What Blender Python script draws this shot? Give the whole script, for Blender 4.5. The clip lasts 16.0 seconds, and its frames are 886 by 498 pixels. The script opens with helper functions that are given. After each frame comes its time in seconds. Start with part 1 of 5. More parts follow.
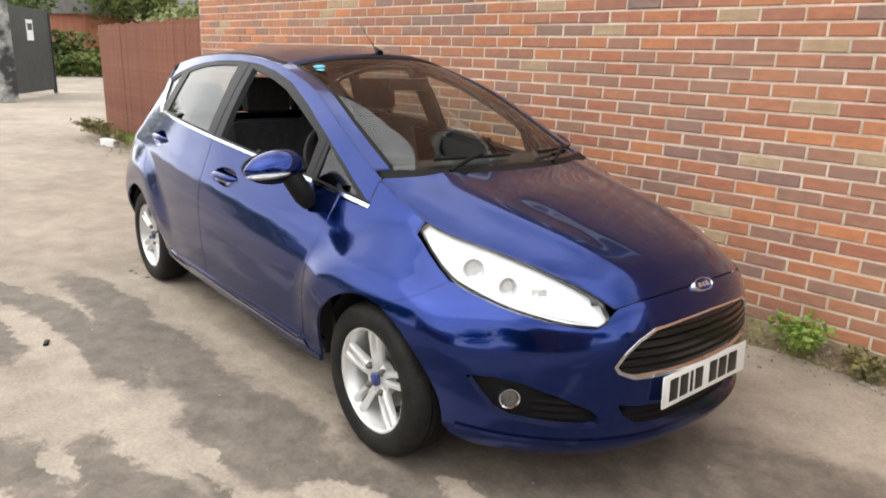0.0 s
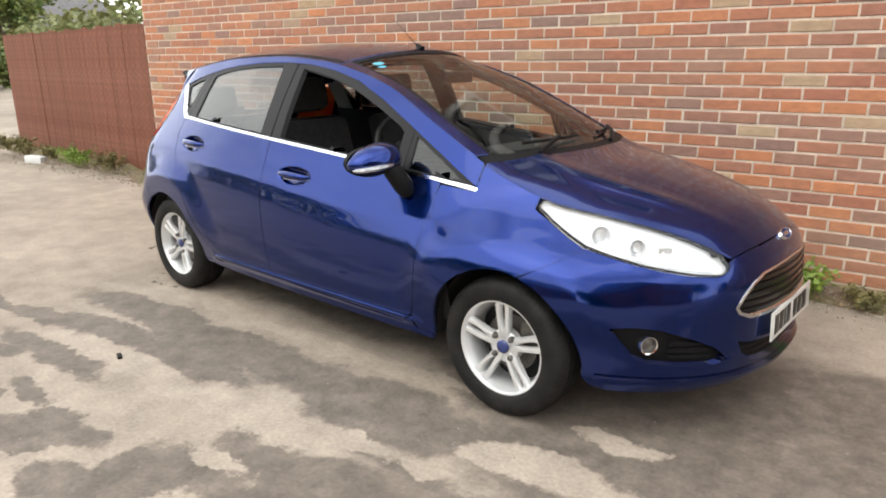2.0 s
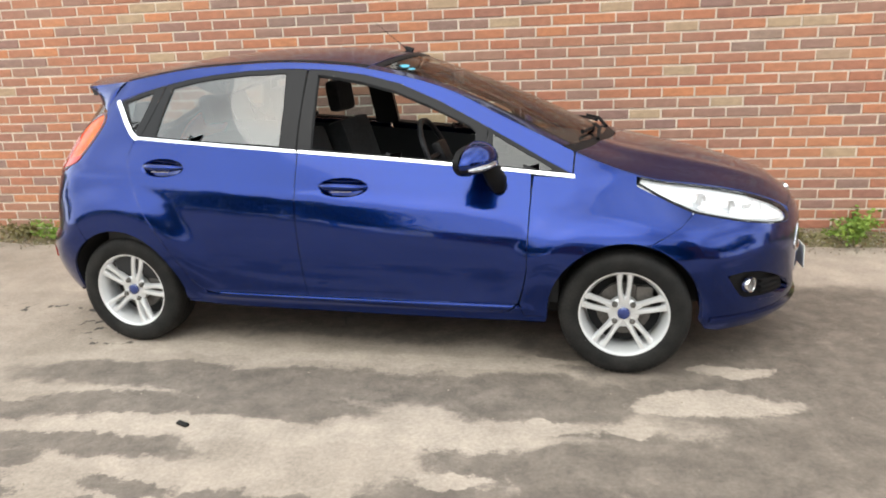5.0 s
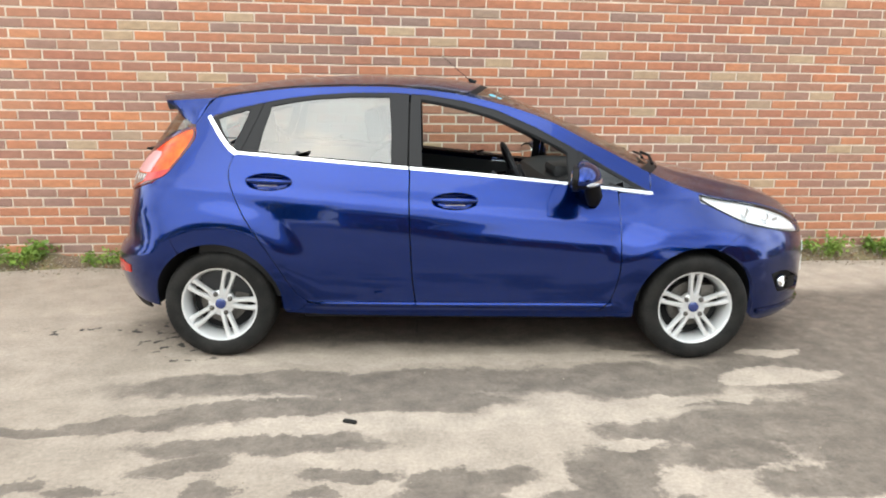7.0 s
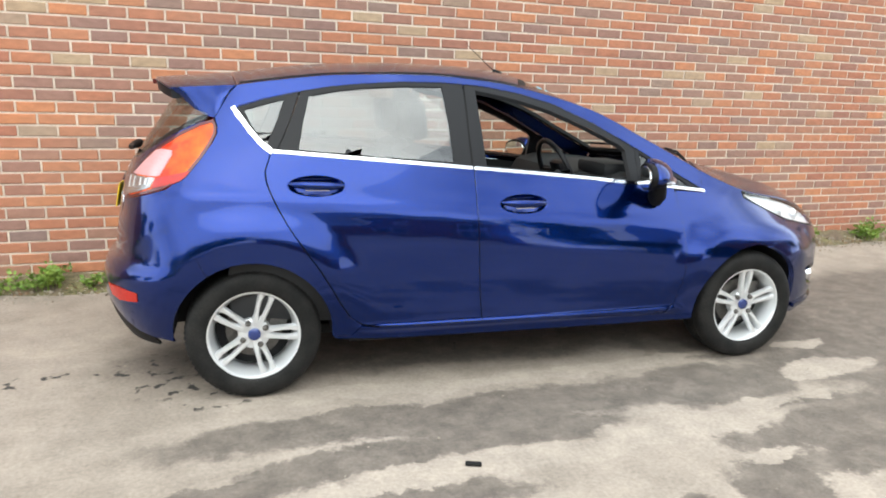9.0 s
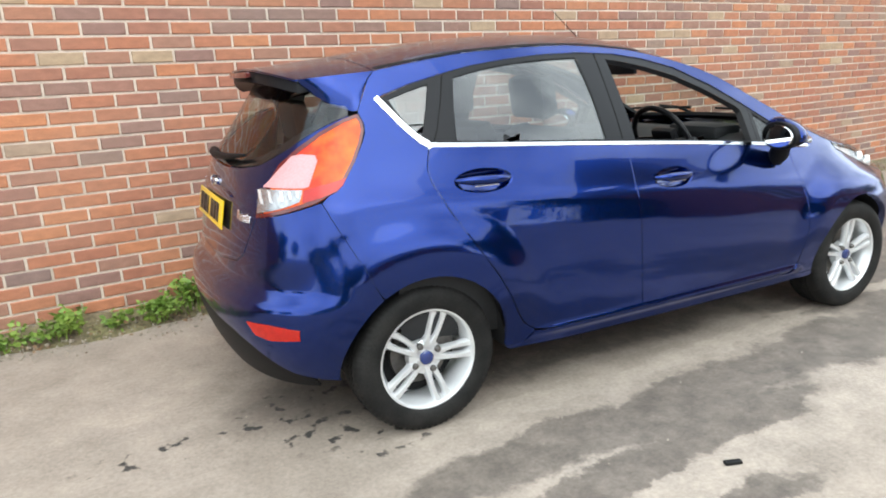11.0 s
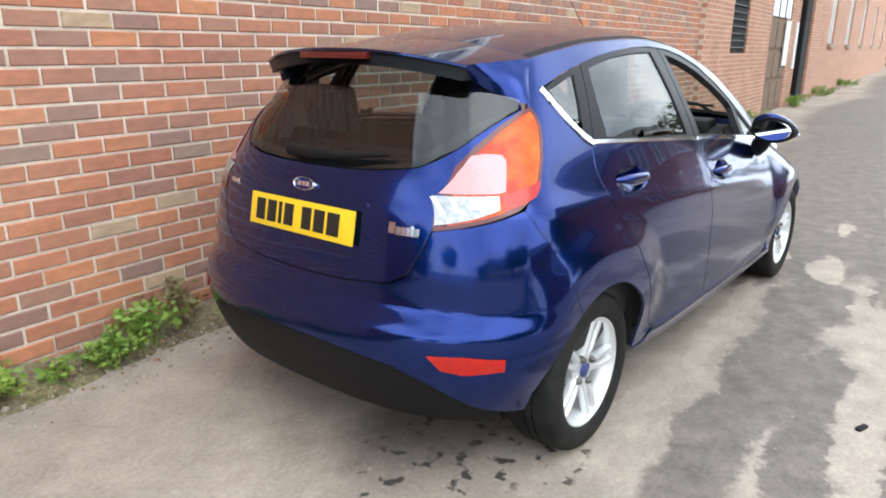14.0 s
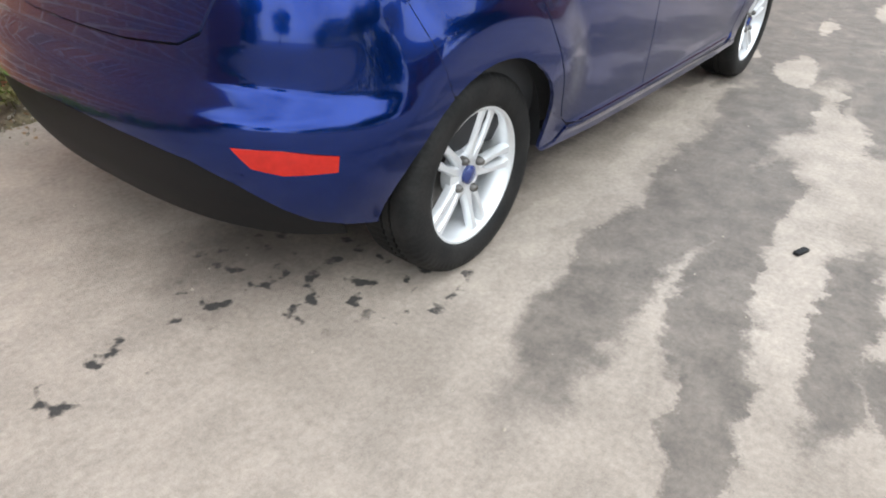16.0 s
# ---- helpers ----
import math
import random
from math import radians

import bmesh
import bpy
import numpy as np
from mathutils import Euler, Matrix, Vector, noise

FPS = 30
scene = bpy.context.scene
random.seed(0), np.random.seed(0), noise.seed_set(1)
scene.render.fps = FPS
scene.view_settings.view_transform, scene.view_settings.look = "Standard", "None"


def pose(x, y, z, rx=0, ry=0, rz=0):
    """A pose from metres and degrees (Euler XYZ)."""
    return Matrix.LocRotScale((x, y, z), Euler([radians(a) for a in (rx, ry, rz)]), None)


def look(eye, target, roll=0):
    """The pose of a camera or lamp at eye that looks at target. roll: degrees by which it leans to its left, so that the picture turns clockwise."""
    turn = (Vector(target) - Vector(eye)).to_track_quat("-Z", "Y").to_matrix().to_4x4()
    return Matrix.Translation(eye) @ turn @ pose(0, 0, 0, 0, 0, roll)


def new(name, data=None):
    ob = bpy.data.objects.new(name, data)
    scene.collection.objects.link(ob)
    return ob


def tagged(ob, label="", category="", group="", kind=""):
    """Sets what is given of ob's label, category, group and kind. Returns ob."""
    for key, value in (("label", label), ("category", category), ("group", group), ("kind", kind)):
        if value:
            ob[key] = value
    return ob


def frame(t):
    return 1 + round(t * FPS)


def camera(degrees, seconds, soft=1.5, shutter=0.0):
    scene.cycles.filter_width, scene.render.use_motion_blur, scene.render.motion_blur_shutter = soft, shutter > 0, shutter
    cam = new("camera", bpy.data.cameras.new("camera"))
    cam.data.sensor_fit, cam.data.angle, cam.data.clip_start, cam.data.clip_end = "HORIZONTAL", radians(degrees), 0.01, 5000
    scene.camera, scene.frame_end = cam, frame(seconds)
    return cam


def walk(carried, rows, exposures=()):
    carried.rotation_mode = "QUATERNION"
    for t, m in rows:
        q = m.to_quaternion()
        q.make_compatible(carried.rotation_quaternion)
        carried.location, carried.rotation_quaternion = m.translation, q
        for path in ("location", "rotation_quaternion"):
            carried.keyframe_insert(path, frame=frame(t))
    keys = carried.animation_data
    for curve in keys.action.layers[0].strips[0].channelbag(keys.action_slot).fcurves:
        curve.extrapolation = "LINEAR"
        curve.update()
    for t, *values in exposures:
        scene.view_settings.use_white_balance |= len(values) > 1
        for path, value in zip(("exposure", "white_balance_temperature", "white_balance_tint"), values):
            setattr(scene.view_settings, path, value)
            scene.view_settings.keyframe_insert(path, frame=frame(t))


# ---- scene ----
cam = camera(65.4, 16.0, 1.9)
PATH = [
    (0, (4.273, -3.789, 1.423), (2.907, -2.429, 0.889), 2.0),
    (0.5, (4.255, -3.951, 1.42), (2.922, -2.557, 0.892), 3.3),
    (1, (4.217, -4.176, 1.409), (2.893, -2.771, 0.888), 2.1),
    (1.5, (4.026, -4.383, 1.418), (2.746, -2.938, 0.895), -0.1),
    (2, (3.791, -4.511, 1.402), (2.652, -2.959, 0.861), -0.5),
    (2.5, (3.552, -4.554, 1.408), (2.57, -2.898, 0.868), -0.2),
    (3, (3.27, -4.673, 1.418), (2.428, -2.944, 0.868), -0.2),
    (3.5, (3.033, -4.8, 1.412), (2.286, -3.024, 0.873), -0.8),
    (4, (2.8, -4.976, 1.414), (2.186, -3.153, 0.868), -2.0),
    (6.5, (1.064, -5.592, 1.379), (1.18, -3.655, 0.898), 0.2),
    (7, (0.779, -5.674, 1.368), (0.989, -3.734, 0.93), 0.8),
    (7.5, (0.542, -5.629, 1.376), (0.834, -3.701, 0.929), 2.0),
    (8, (0.217, -5.455, 1.355), (0.67, -3.553, 0.933), 1.4),
    (10.5, (-0.894, -4.414, 1.298), (0.029, -2.709, 0.808), 0.3),
    (11, (-1.194, -4.206, 1.321), (-0.177, -2.558, 0.822), -2.6),
    (11.5, (-1.308, -3.993, 1.331), (-0.172, -2.434, 0.803), -2.3),
    (12, (-1.428, -3.788, 1.347), (-0.167, -2.322, 0.838), -0.6),
    (12.5, (-1.607, -3.603, 1.358), (-0.242, -2.233, 0.849), 0.7),
    (13, (-1.818, -3.383, 1.345), (-0.358, -2.119, 0.822), 1.5),
    (13.5, (-1.955, -3.146, 1.338), (-0.431, -1.968, 0.799), 0.2),
    (14, (-2.095, -2.946, 1.364), (-0.509, -1.864, 0.804), 0.3),
    (14.5, (-2.222, -2.771, 1.388), (-0.568, -1.786, 0.846), -0.5),
    (15, (-2.171, -2.751, 1.342), (-0.491, -1.798, 0.824), -0.4),
    (15.5, (-1.874, -2.869, 1.259), (-0.263, -1.936, 0.529), 1.2),
    (16, (-1.497, -2.96, 1.111), (-0.047, -2.078, 0.052), 3.1),
]
walk(cam, [(t, look(eye, target, roll)) for t, eye, target, roll in PATH], exposures=((0, .16, 6950, 8.5), (4, .22, 6850, 7), (7, .38, 6600, 4), (11, .38, 6250, 3.5), (16, .34, 6100, 6)))

# ---------------------------------------------------------------- light
world = bpy.data.worlds.new("world")
scene.world = world
world.use_nodes = True
wn = world.node_tree.nodes
sky = wn.new("ShaderNodeTexSky")
sky.sky_type, sky.sun_disc = "NISHITA", False
sky.sun_elevation, sky.sun_rotation = radians(48), radians(200)
sky.air_density, sky.dust_density, sky.ozone_density = 1.0, 3.0, 1.0
# broken white cloud over the blue
wc = wn.new("ShaderNodeTexCoord")
wt = wn.new("ShaderNodeTexNoise")
wt.inputs["Scale"].default_value, wt.inputs["Detail"].default_value, wt.inputs["Roughness"].default_value = 2.6, 8, .6
wr = wn.new("ShaderNodeMapRange")
wr.inputs[1].default_value, wr.inputs[2].default_value, wr.inputs[3].default_value = .38, .58, .40
wm = wn.new("ShaderNodeMixRGB")
wm.inputs[2].default_value = (17.6, 18.4, 19.2, 1)
wl = world.node_tree.links
wl.new(wc.outputs["Generated"], wt.inputs["Vector"])
wl.new(wt.outputs["Fac"], wr.inputs[0])
wl.new(wr.outputs[0], wm.inputs[0])
wl.new(sky.outputs[0], wm.inputs[1])
wl.new(wm.outputs[0], wn["Background"].inputs["Color"])
wn["Background"].inputs["Strength"].default_value = 0.13

sun = new("sun", bpy.data.lights.new("sun", "SUN"))
sun.data.energy, sun.data.angle, sun.data.color = .7, radians(50), (1, .955, .90)
sun.matrix_world = look((0, 0, 10), (1.5, 6.6, 0))


# ---------------------------------------------------------------- materials
def mat(name, color=(.5, .5, .5), rough=.5, metal=0.0, grain=0.0, scale=40.0, bump=0.0, coat=0.0, second=None, second_scale=4.0, random_tint=0.0, spec=.5):
    """A surface with fine grain, a slower second tone and a little relief."""
    m = bpy.data.materials.new(name)
    m.use_nodes = True
    nd, lk = m.node_tree.nodes, m.node_tree.links
    b = nd["Principled BSDF"]
    b.inputs["Roughness"].default_value, b.inputs["Metallic"].default_value = rough, metal
    b.inputs["Coat Weight"].default_value, b.inputs["Coat Roughness"].default_value = coat, .02
    b.inputs["Specular IOR Level"].default_value = spec
    b.inputs["Base Color"].default_value = (*color, 1)
    if not (grain or second or random_tint or bump):
        return m
    co = nd.new("ShaderNodeTexCoord")
    col = None
    mix = nd.new("ShaderNodeMixRGB")
    mix.inputs[1].default_value = (*color, 1)
    mix.inputs[2].default_value = (*(second or color), 1)
    n2 = nd.new("ShaderNodeTexNoise")
    n2.inputs["Scale"].default_value, n2.inputs["Detail"].default_value = second_scale, 5
    r2 = nd.new("ShaderNodeMapRange")
    r2.inputs[1].default_value, r2.inputs[2].default_value = .38, .64
    lk.new(co.outputs["Object"], n2.inputs["Vector"])
    lk.new(n2.outputs["Fac"], r2.inputs[0])
    lk.new(r2.outputs[0], mix.inputs[0])
    col = mix.outputs[0]
    n1 = nd.new("ShaderNodeTexNoise")
    n1.inputs["Scale"].default_value, n1.inputs["Detail"].default_value = scale, 4
    lk.new(co.outputs["Object"], n1.inputs["Vector"])
    hs = nd.new("ShaderNodeHueSaturation")
    mr = nd.new("ShaderNodeMapRange")
    mr.inputs[1].default_value, mr.inputs[2].default_value, mr.inputs[3].default_value, mr.inputs[4].default_value = .25, .75, 1 - grain, 1 + grain
    lk.new(n1.outputs["Fac"], mr.inputs[0])
    lk.new(mr.outputs[0], hs.inputs["Value"])
    lk.new(col, hs.inputs["Color"])
    col = hs.outputs[0]
    if random_tint:
        oi = nd.new("ShaderNodeObjectInfo")
        h2 = nd.new("ShaderNodeHueSaturation")
        m2 = nd.new("ShaderNodeMapRange")
        m2.inputs[3].default_value, m2.inputs[4].default_value = 1 - random_tint, 1 + random_tint
        lk.new(oi.outputs["Random"], m2.inputs[0])
        lk.new(m2.outputs[0], h2.inputs["Value"])
        lk.new(col, h2.inputs["Color"])
        col = h2.outputs[0]
    lk.new(col, b.inputs["Base Color"])
    if bump:
        bp = nd.new("ShaderNodeBump")
        bp.inputs["Strength"].default_value, bp.inputs["Distance"].default_value = bump, .004
        lk.new(n1.outputs["Fac"], bp.inputs["Height"])
        lk.new(bp.outputs[0], b.inputs["Normal"])
    return m


def glass_mat(name, tint, gloss_rough=.0, ior=1.5):
    m = bpy.data.materials.new(name)
    m.use_nodes = True
    nd, lk = m.node_tree.nodes, m.node_tree.links
    out = nd["Material Output"]
    nd.remove(nd["Principled BSDF"])
    tr, gl, mx, lw, pw, ad = (nd.new("ShaderNode" + k) for k in ("BsdfTransparent", "BsdfGlossy", "MixShader", "LayerWeight", "Math", "Math"))
    tr.inputs[0].default_value = (*tint, 1)
    gl.inputs["Roughness"].default_value = gloss_rough
    # gloss that rises towards grazing angles, the same from both sides of the pane
    low = ((ior - 1) / (ior + 1)) ** 2
    lw.inputs[0].default_value = .5
    pw.operation, ad.operation = "POWER", "MULTIPLY_ADD"
    pw.inputs[1].default_value, ad.inputs[1].default_value, ad.inputs[2].default_value = 5, 1 - low, low
    lk.new(lw.outputs["Facing"], pw.inputs[0])
    lk.new(pw.outputs[0], ad.inputs[0])
    lk.new(ad.outputs[0], mx.inputs[0])
    lk.new(tr.outputs[0], mx.inputs[1])
    lk.new(gl.outputs[0], mx.inputs[2])
    lk.new(mx.outputs[0], out.inputs[0])
    return m


PAINT = mat("blue_paint", (.0004, .0180, .148), .17, .92, .10, 900, 0, .65, (.0005, .0200, .163), 1.2)
BLACK = mat("black_plastic", (.007, .007, .008), .55, 0, .2, 300, .15, 0, None, 4, 0, .18)
TRIM = mat("satin_black_trim", (.010, .010, .012), .38, 0, .1, 200, 0, 0, None, 4, 0, .22)
GLOSS = mat("gloss_black", (.006, .006, .007), .12, 0, .05, 200, 0, 0, None, 4, 0, .4)
DARK = mat("dark_liner", (.008, .008, .009), .85, 0, .2, 60)
CHROME = mat("chrome", (.82, .83, .85), .12, 1.0, .03, 80)
ALLOY = mat("silver_alloy", (.74, .75, .76), .32, .45, .04, 200, 0, .5)
RUBBER = mat("tyre_rubber", (.010, .010, .010), .66, 0, .25, 120, .2, 0, (.020, .019, .018), 12, 0, .22)
STEEL = mat("brake_steel", (.16, .15, .14), .5, .8, .2, 60)
CLOTH = mat("dark_seat_cloth", (.014, .014, .016), .95, 0, .35, 260, .3, 0, (.022, .022, .025), 30)
DASH = mat("dashboard_plastic", (.016, .017, .019), .7, 0, .1, 60)
HEADLINER = mat("pale_headlining", (.42, .41, .39), .95, 0, .06, 200, .1)
GREYTRIM = mat("grey_pillar_trim", (.30, .30, .29), .8, 0, .06, 200, .1)
GLASS = glass_mat("clear_glass", (.84, .90, .87), 0, 1.75)
TINT = glass_mat("tinted_glass", (.48, .57, .59), 0, 2.35)
LENS = glass_mat("lamp_lens", (.97, .98, .99), 0, 1.6)
REARGLASS = glass_mat("rear_glass", (.66, .71, .70), 0, 1.75)
QUARTER = glass_mat("shaded_glass", (.22, .26, .26), 0, 1.8)
REDLENS = mat("red_lens", (.42, .009, .004), .15, 0, .15, 60, 0, .25)
DARKRED = mat("dark_red_lens", (.10, .005, .005), .2, 0, .1, 60, 0, .5)
AMBERRED = mat("orange_red_lens", (.82, .150, .012), .2, 0, .15, 40, 0, .15, (.64, .028, .004), 7, 0, .3)
PINKLENS = mat("pale_pink_lens", (.62, .30, .31), .2, 0, .10, 120, 0, .5)
WHITELENS = mat("white_reflector", (.36, .36, .37), .22, .75, .25, 70, 0, 1.0)
LAMPBOWL = mat("lamp_bowl", (.93, .94, .95), .35, .0, .08, 40)
LAMPCHROME = mat("lamp_chrome", (.80, .81, .82), .28, .6, .05, 60)
YELLOW = mat("yellow_plate", (.85, .56, .012), .35, 0, .03, 40, 0, .5)
WHITEPLATE = mat("white_plate", (.78, .79, .78), .35, 0, .03, 40, 0, .5)
INK = mat("plate_ink", (.01, .01, .01), .4)
BADGEBLUE = mat("badge_blue", (.02, .04, .18), .25, .2, 0, 40, 0, 1.0)
CYAN = mat("sticker_blue", (.10, .45, .62), .5, 0, .1, 60)
PAPER = mat("white_paper", (.75, .76, .76), .7, 0, .06, 60)
MIRROR = mat("mirror_glass", (.85, .86, .87), .02, 1.0)


# ---------------------------------------------------------------- mesh helpers
def obj(name, bm, material, parent=None, smooth=True, label=""):
    me = bpy.data.meshes.new(name)
    bm.to_mesh(me)
    bm.free()
    me.materials.append(material)
    if smooth:
        me.polygons.foreach_set("use_smooth", [True] * len(me.polygons))
        me.set_sharp_from_angle(angle=radians(38))
    ob = new(name, me)
    if parent:
        ob.parent = parent
    if label:
        ob["label"] = label
    return ob


def part(name, bm, material, parent, label="", smooth=True):
    return obj(name, bm, material, parent, smooth, label)


def box(bm, lo, hi, bevel=0.0, m=None):
    r = bmesh.ops.create_cube(bm, size=1)
    vs = r["verts"]
    c, d = [(a + b) / 2 for a, b in zip(lo, hi)], [b - a for a, b in zip(lo, hi)]
    for v in vs:
        v.co = Vector((v.co.x * d[0] + c[0], v.co.y * d[1] + c[1], v.co.z * d[2] + c[2]))
    if bevel:
        es = list({e for v in vs for e in v.link_edges})
        out = bmesh.ops.bevel(bm, geom=es, offset=bevel, segments=2, affect="EDGES", profile=.6)
        vs = list({v for f in out["faces"] for v in f.verts} | {v for v in vs if v.is_valid})
    if m is not None:
        bmesh.ops.transform(bm, matrix=m, verts=vs)
    return bm


def boxes(items, bevel=0.0):
    bm = bmesh.new()
    for it in items:
        box(bm, it[0], it[1], bevel)
    return bm


def lathe(profile, n=48, axis="y"):
    """A ring of the (radius, along) profile about an axis."""
    bm = bmesh.new()
    rows = []
    for r, a in profile:
        row = []
        for i in range(n):
            t = 2 * math.pi * i / n
            p = (r * math.cos(t), a, r * math.sin(t)) if axis == "y" else (r * math.cos(t), r * math.sin(t), a)
            row.append(bm.verts.new(p))
        rows.append(row)
    for a, b in zip(rows, rows[1:]):
        for i in range(n):
            bm.faces.new((a[i], a[(i + 1) % n], b[(i + 1) % n], b[i]))
    bmesh.ops.remove_doubles(bm, verts=bm.verts, dist=1e-5)
    bmesh.ops.recalc_face_normals(bm, faces=bm.faces)
    return bm


def tube(bm, pts, radius, n=8):
    """A round bar along points; radius may be one number or one a point."""
    pts = [Vector(p) for p in pts]
    rad = radius if isinstance(radius, (list, tuple)) else [radius] * len(pts)
    rows = []
    for i, p in enumerate(pts):
        d = (pts[min(i + 1, len(pts) - 1)] - pts[max(i - 1, 0)]).normalized()
        a = d.orthogonal().normalized() if not rows else None
        if a is None:
            a = (last - d * last.dot(d)).normalized()
        last = a
        b = d.cross(a)
        rows.append([bm.verts.new(p + rad[i] * (math.cos(2 * math.pi * k / n) * a + math.sin(2 * math.pi * k / n) * b)) for k in range(n)])
    for r, q in zip(rows, rows[1:]):
        for k in range(n):
            bm.faces.new((r[k], r[(k + 1) % n], q[(k + 1) % n], q[k]))
    bm.faces.new(rows[0][::-1])
    bm.faces.new(rows[-1])
    return bm


def clip_half(poly, axis, value, keep_less):
    out = []
    for i, p in enumerate(poly):
        q = poly[(i + 1) % len(poly)]
        a, b = p[axis] - value, q[axis] - value
        if keep_less:
            a, b = -a, -b
        if a >= 0:
            out.append(p)
        if (a >= 0) != (b >= 0):
            t = a / (a - b)
            out.append((p[0] + t * (q[0] - p[0]), p[1] + t * (q[1] - p[1])))
    return out


def cells(poly, du, dv):
    """Cut a flat outline into the cells of a grid."""
    us, vs = [p[0] for p in poly], [p[1] for p in poly]
    got = []
    for i in range(math.floor(min(us) / du), math.ceil(max(us) / du)):
        col = clip_half(clip_half(poly, 0, i * du, False), 0, (i + 1) * du, True)
        if len(col) < 3:
            continue
        cv = [p[1] for p in col]
        for j in range(math.floor(min(cv) / dv), math.ceil(max(cv) / dv)):
            c = clip_half(clip_half(col, 1, j * dv, False), 1, (j + 1) * dv, True)
            clean = [(round(p[0], 5), round(p[1], 5)) for p in c]
            busy = True
            while busy and len(clean) >= 3:      # drop doubled points and spikes
                busy = False
                for k in range(len(clean)):
                    p, q, r = clean[k - 1], clean[k], clean[(k + 1) % len(clean)]
                    turn = (q[0] - p[0]) * (r[1] - q[1]) - (q[1] - p[1]) * (r[0] - q[0])
                    back = (q[0] - p[0]) * (r[0] - q[0]) + (q[1] - p[1]) * (r[1] - q[1])
                    if p == q or (abs(turn) < 1e-9 and back < 0):
                        del clean[k]
                        busy = True
                        break
            if len(clean) >= 3:
                area = sum(a[0] * b[1] - b[0] * a[1] for a, b in zip(clean, clean[1:] + clean[:1]))
                if abs(area) > 1e-8:
                    got.append(clean if area > 0 else clean[::-1])
    return got


def shell_part(name, polys, surf, material, parent, du=.03, dv=.03, lift=0.0, depth=.012, label="", flips=(1,)):
    """Panels cut out of a smooth surface, with a turned-in edge. polys: outlines; flips: 1 and/or -1 for the two sides."""
    verts, norms, faces = [], [], []
    for flip in flips:
        for poly in polys:
            index = {}

            def at(k):
                if k not in index:
                    e = 1e-3
                    p = surf(*k)
                    a, b = surf(k[0] + e, k[1]) - surf(k[0] - e, k[1]), surf(k[0], k[1] + e) - surf(k[0], k[1] - e)
                    n = a.cross(b)
                    if n.length < 1e-12:
                        n = Vector((1 if k[0] > 1.5 else -1, 0, 0))
                    n.normalize()
                    if n.dot(p - Vector((min(max(p.x, .3), 2.3), 0, .75))) < 0:
                        n = -n
                    q = p + n * lift
                    index[k] = len(verts)
                    verts.append((q.x, q.y * flip, q.z))
                    norms.append((n.x, n.y * flip, n.z))
                return index[k]
            edges = {}
            for c in cells(poly, du, dv):
                ids = [at(k) for k in c]
                pts = [Vector(verts[i]) for i in ids]
                o = sum(pts, Vector()) / len(pts)
                way = sum(((p - o).cross(q - o) for p, q in zip(pts, pts[1:] + pts[:1])), Vector())
                if len(set(ids)) < len(ids):
                    ids = list(dict.fromkeys(ids))
                    if len(ids) < 3:
                        continue
                if way.dot(sum((Vector(norms[i]) for i in ids), Vector())) < 0:
                    ids = ids[::-1]
                faces.append(ids)
                for a, b in zip(ids, ids[1:] + ids[:1]):
                    edges[(a, b)] = edges.get((a, b), 0) + 1
            if depth:
                rim = [(a, b) for a, b in edges if (b, a) not in edges]
                made = {}
                for a, b in rim:
                    quad = []
                    for i, low in ((b, 0), (a, 0), (a, 1), (b, 1)):
                        if (i, low) not in made:
                            p = Vector(verts[i]) - Vector(norms[i]) * (depth if low else .0004)
                            made[(i, low)] = len(verts)
                            verts.append(tuple(p))
                            norms.append(norms[i])
                        quad.append(made[(i, low)])
                    faces.append(quad)
    me = bpy.data.meshes.new(name)
    me.from_pydata(verts, [], [q for q in faces if len(set(q)) == len(q)])
    me.validate()
    me.materials.append(material)
    me.polygons.foreach_set("use_smooth", [True] * len(me.polygons))
    me.normals_split_custom_set_from_vertices(norms)
    ob = new(name, me)
    ob.parent = parent
    if label:
        ob["label"] = label
    return ob


def inset(poly, d):
    """The outline moved inwards by d."""
    area = sum(a[0] * b[1] - b[0] * a[1] for a, b in zip(poly, poly[1:] + poly[:1]))
    sg = 1 if area > 0 else -1
    out = []
    for i, p in enumerate(poly):
        a, b = Vector(poly[i - 1]), Vector(poly[(i + 1) % len(poly)])
        e1, e2 = (Vector(p) - a), (b - Vector(p))
        n1, n2 = Vector((-e1.y, e1.x)) * sg, Vector((-e2.y, e2.x)) * sg
        n = n1.normalized() + n2.normalized()
        n = n / max(n.dot(n) / 2, .5)
        out.append((p[0] + n.x * d, p[1] + n.y * d))
    return out


def soften(poly, rounds=2):
    for _ in range(rounds):
        out = []
        for a, b in zip(poly, poly[1:] + poly[:1]):
            out += [(a[0] * .75 + b[0] * .25, a[1] * .75 + b[1] * .25), (a[0] * .25 + b[0] * .75, a[1] * .25 + b[1] * .75)]
        poly = out
    return poly


def dense(poly, step=.03):
    out = []
    for a, b in zip(poly, poly[1:] + poly[:1]):
        n = max(1, int(math.dist(a, b) / step))
        out += [(a[0] + (b[0] - a[0]) * i / n, a[1] + (b[1] - a[1]) * i / n) for i in range(n)]
    return out


def open_dense(line, step=.012):
    out = []
    for a, b in zip(line, line[1:]):
        n = max(1, int(math.dist(a, b) / step))
        out += [(a[0] + (b[0] - a[0]) * i / n, a[1] + (b[1] - a[1]) * i / n) for i in range(n)]
    return out + [line[-1]]


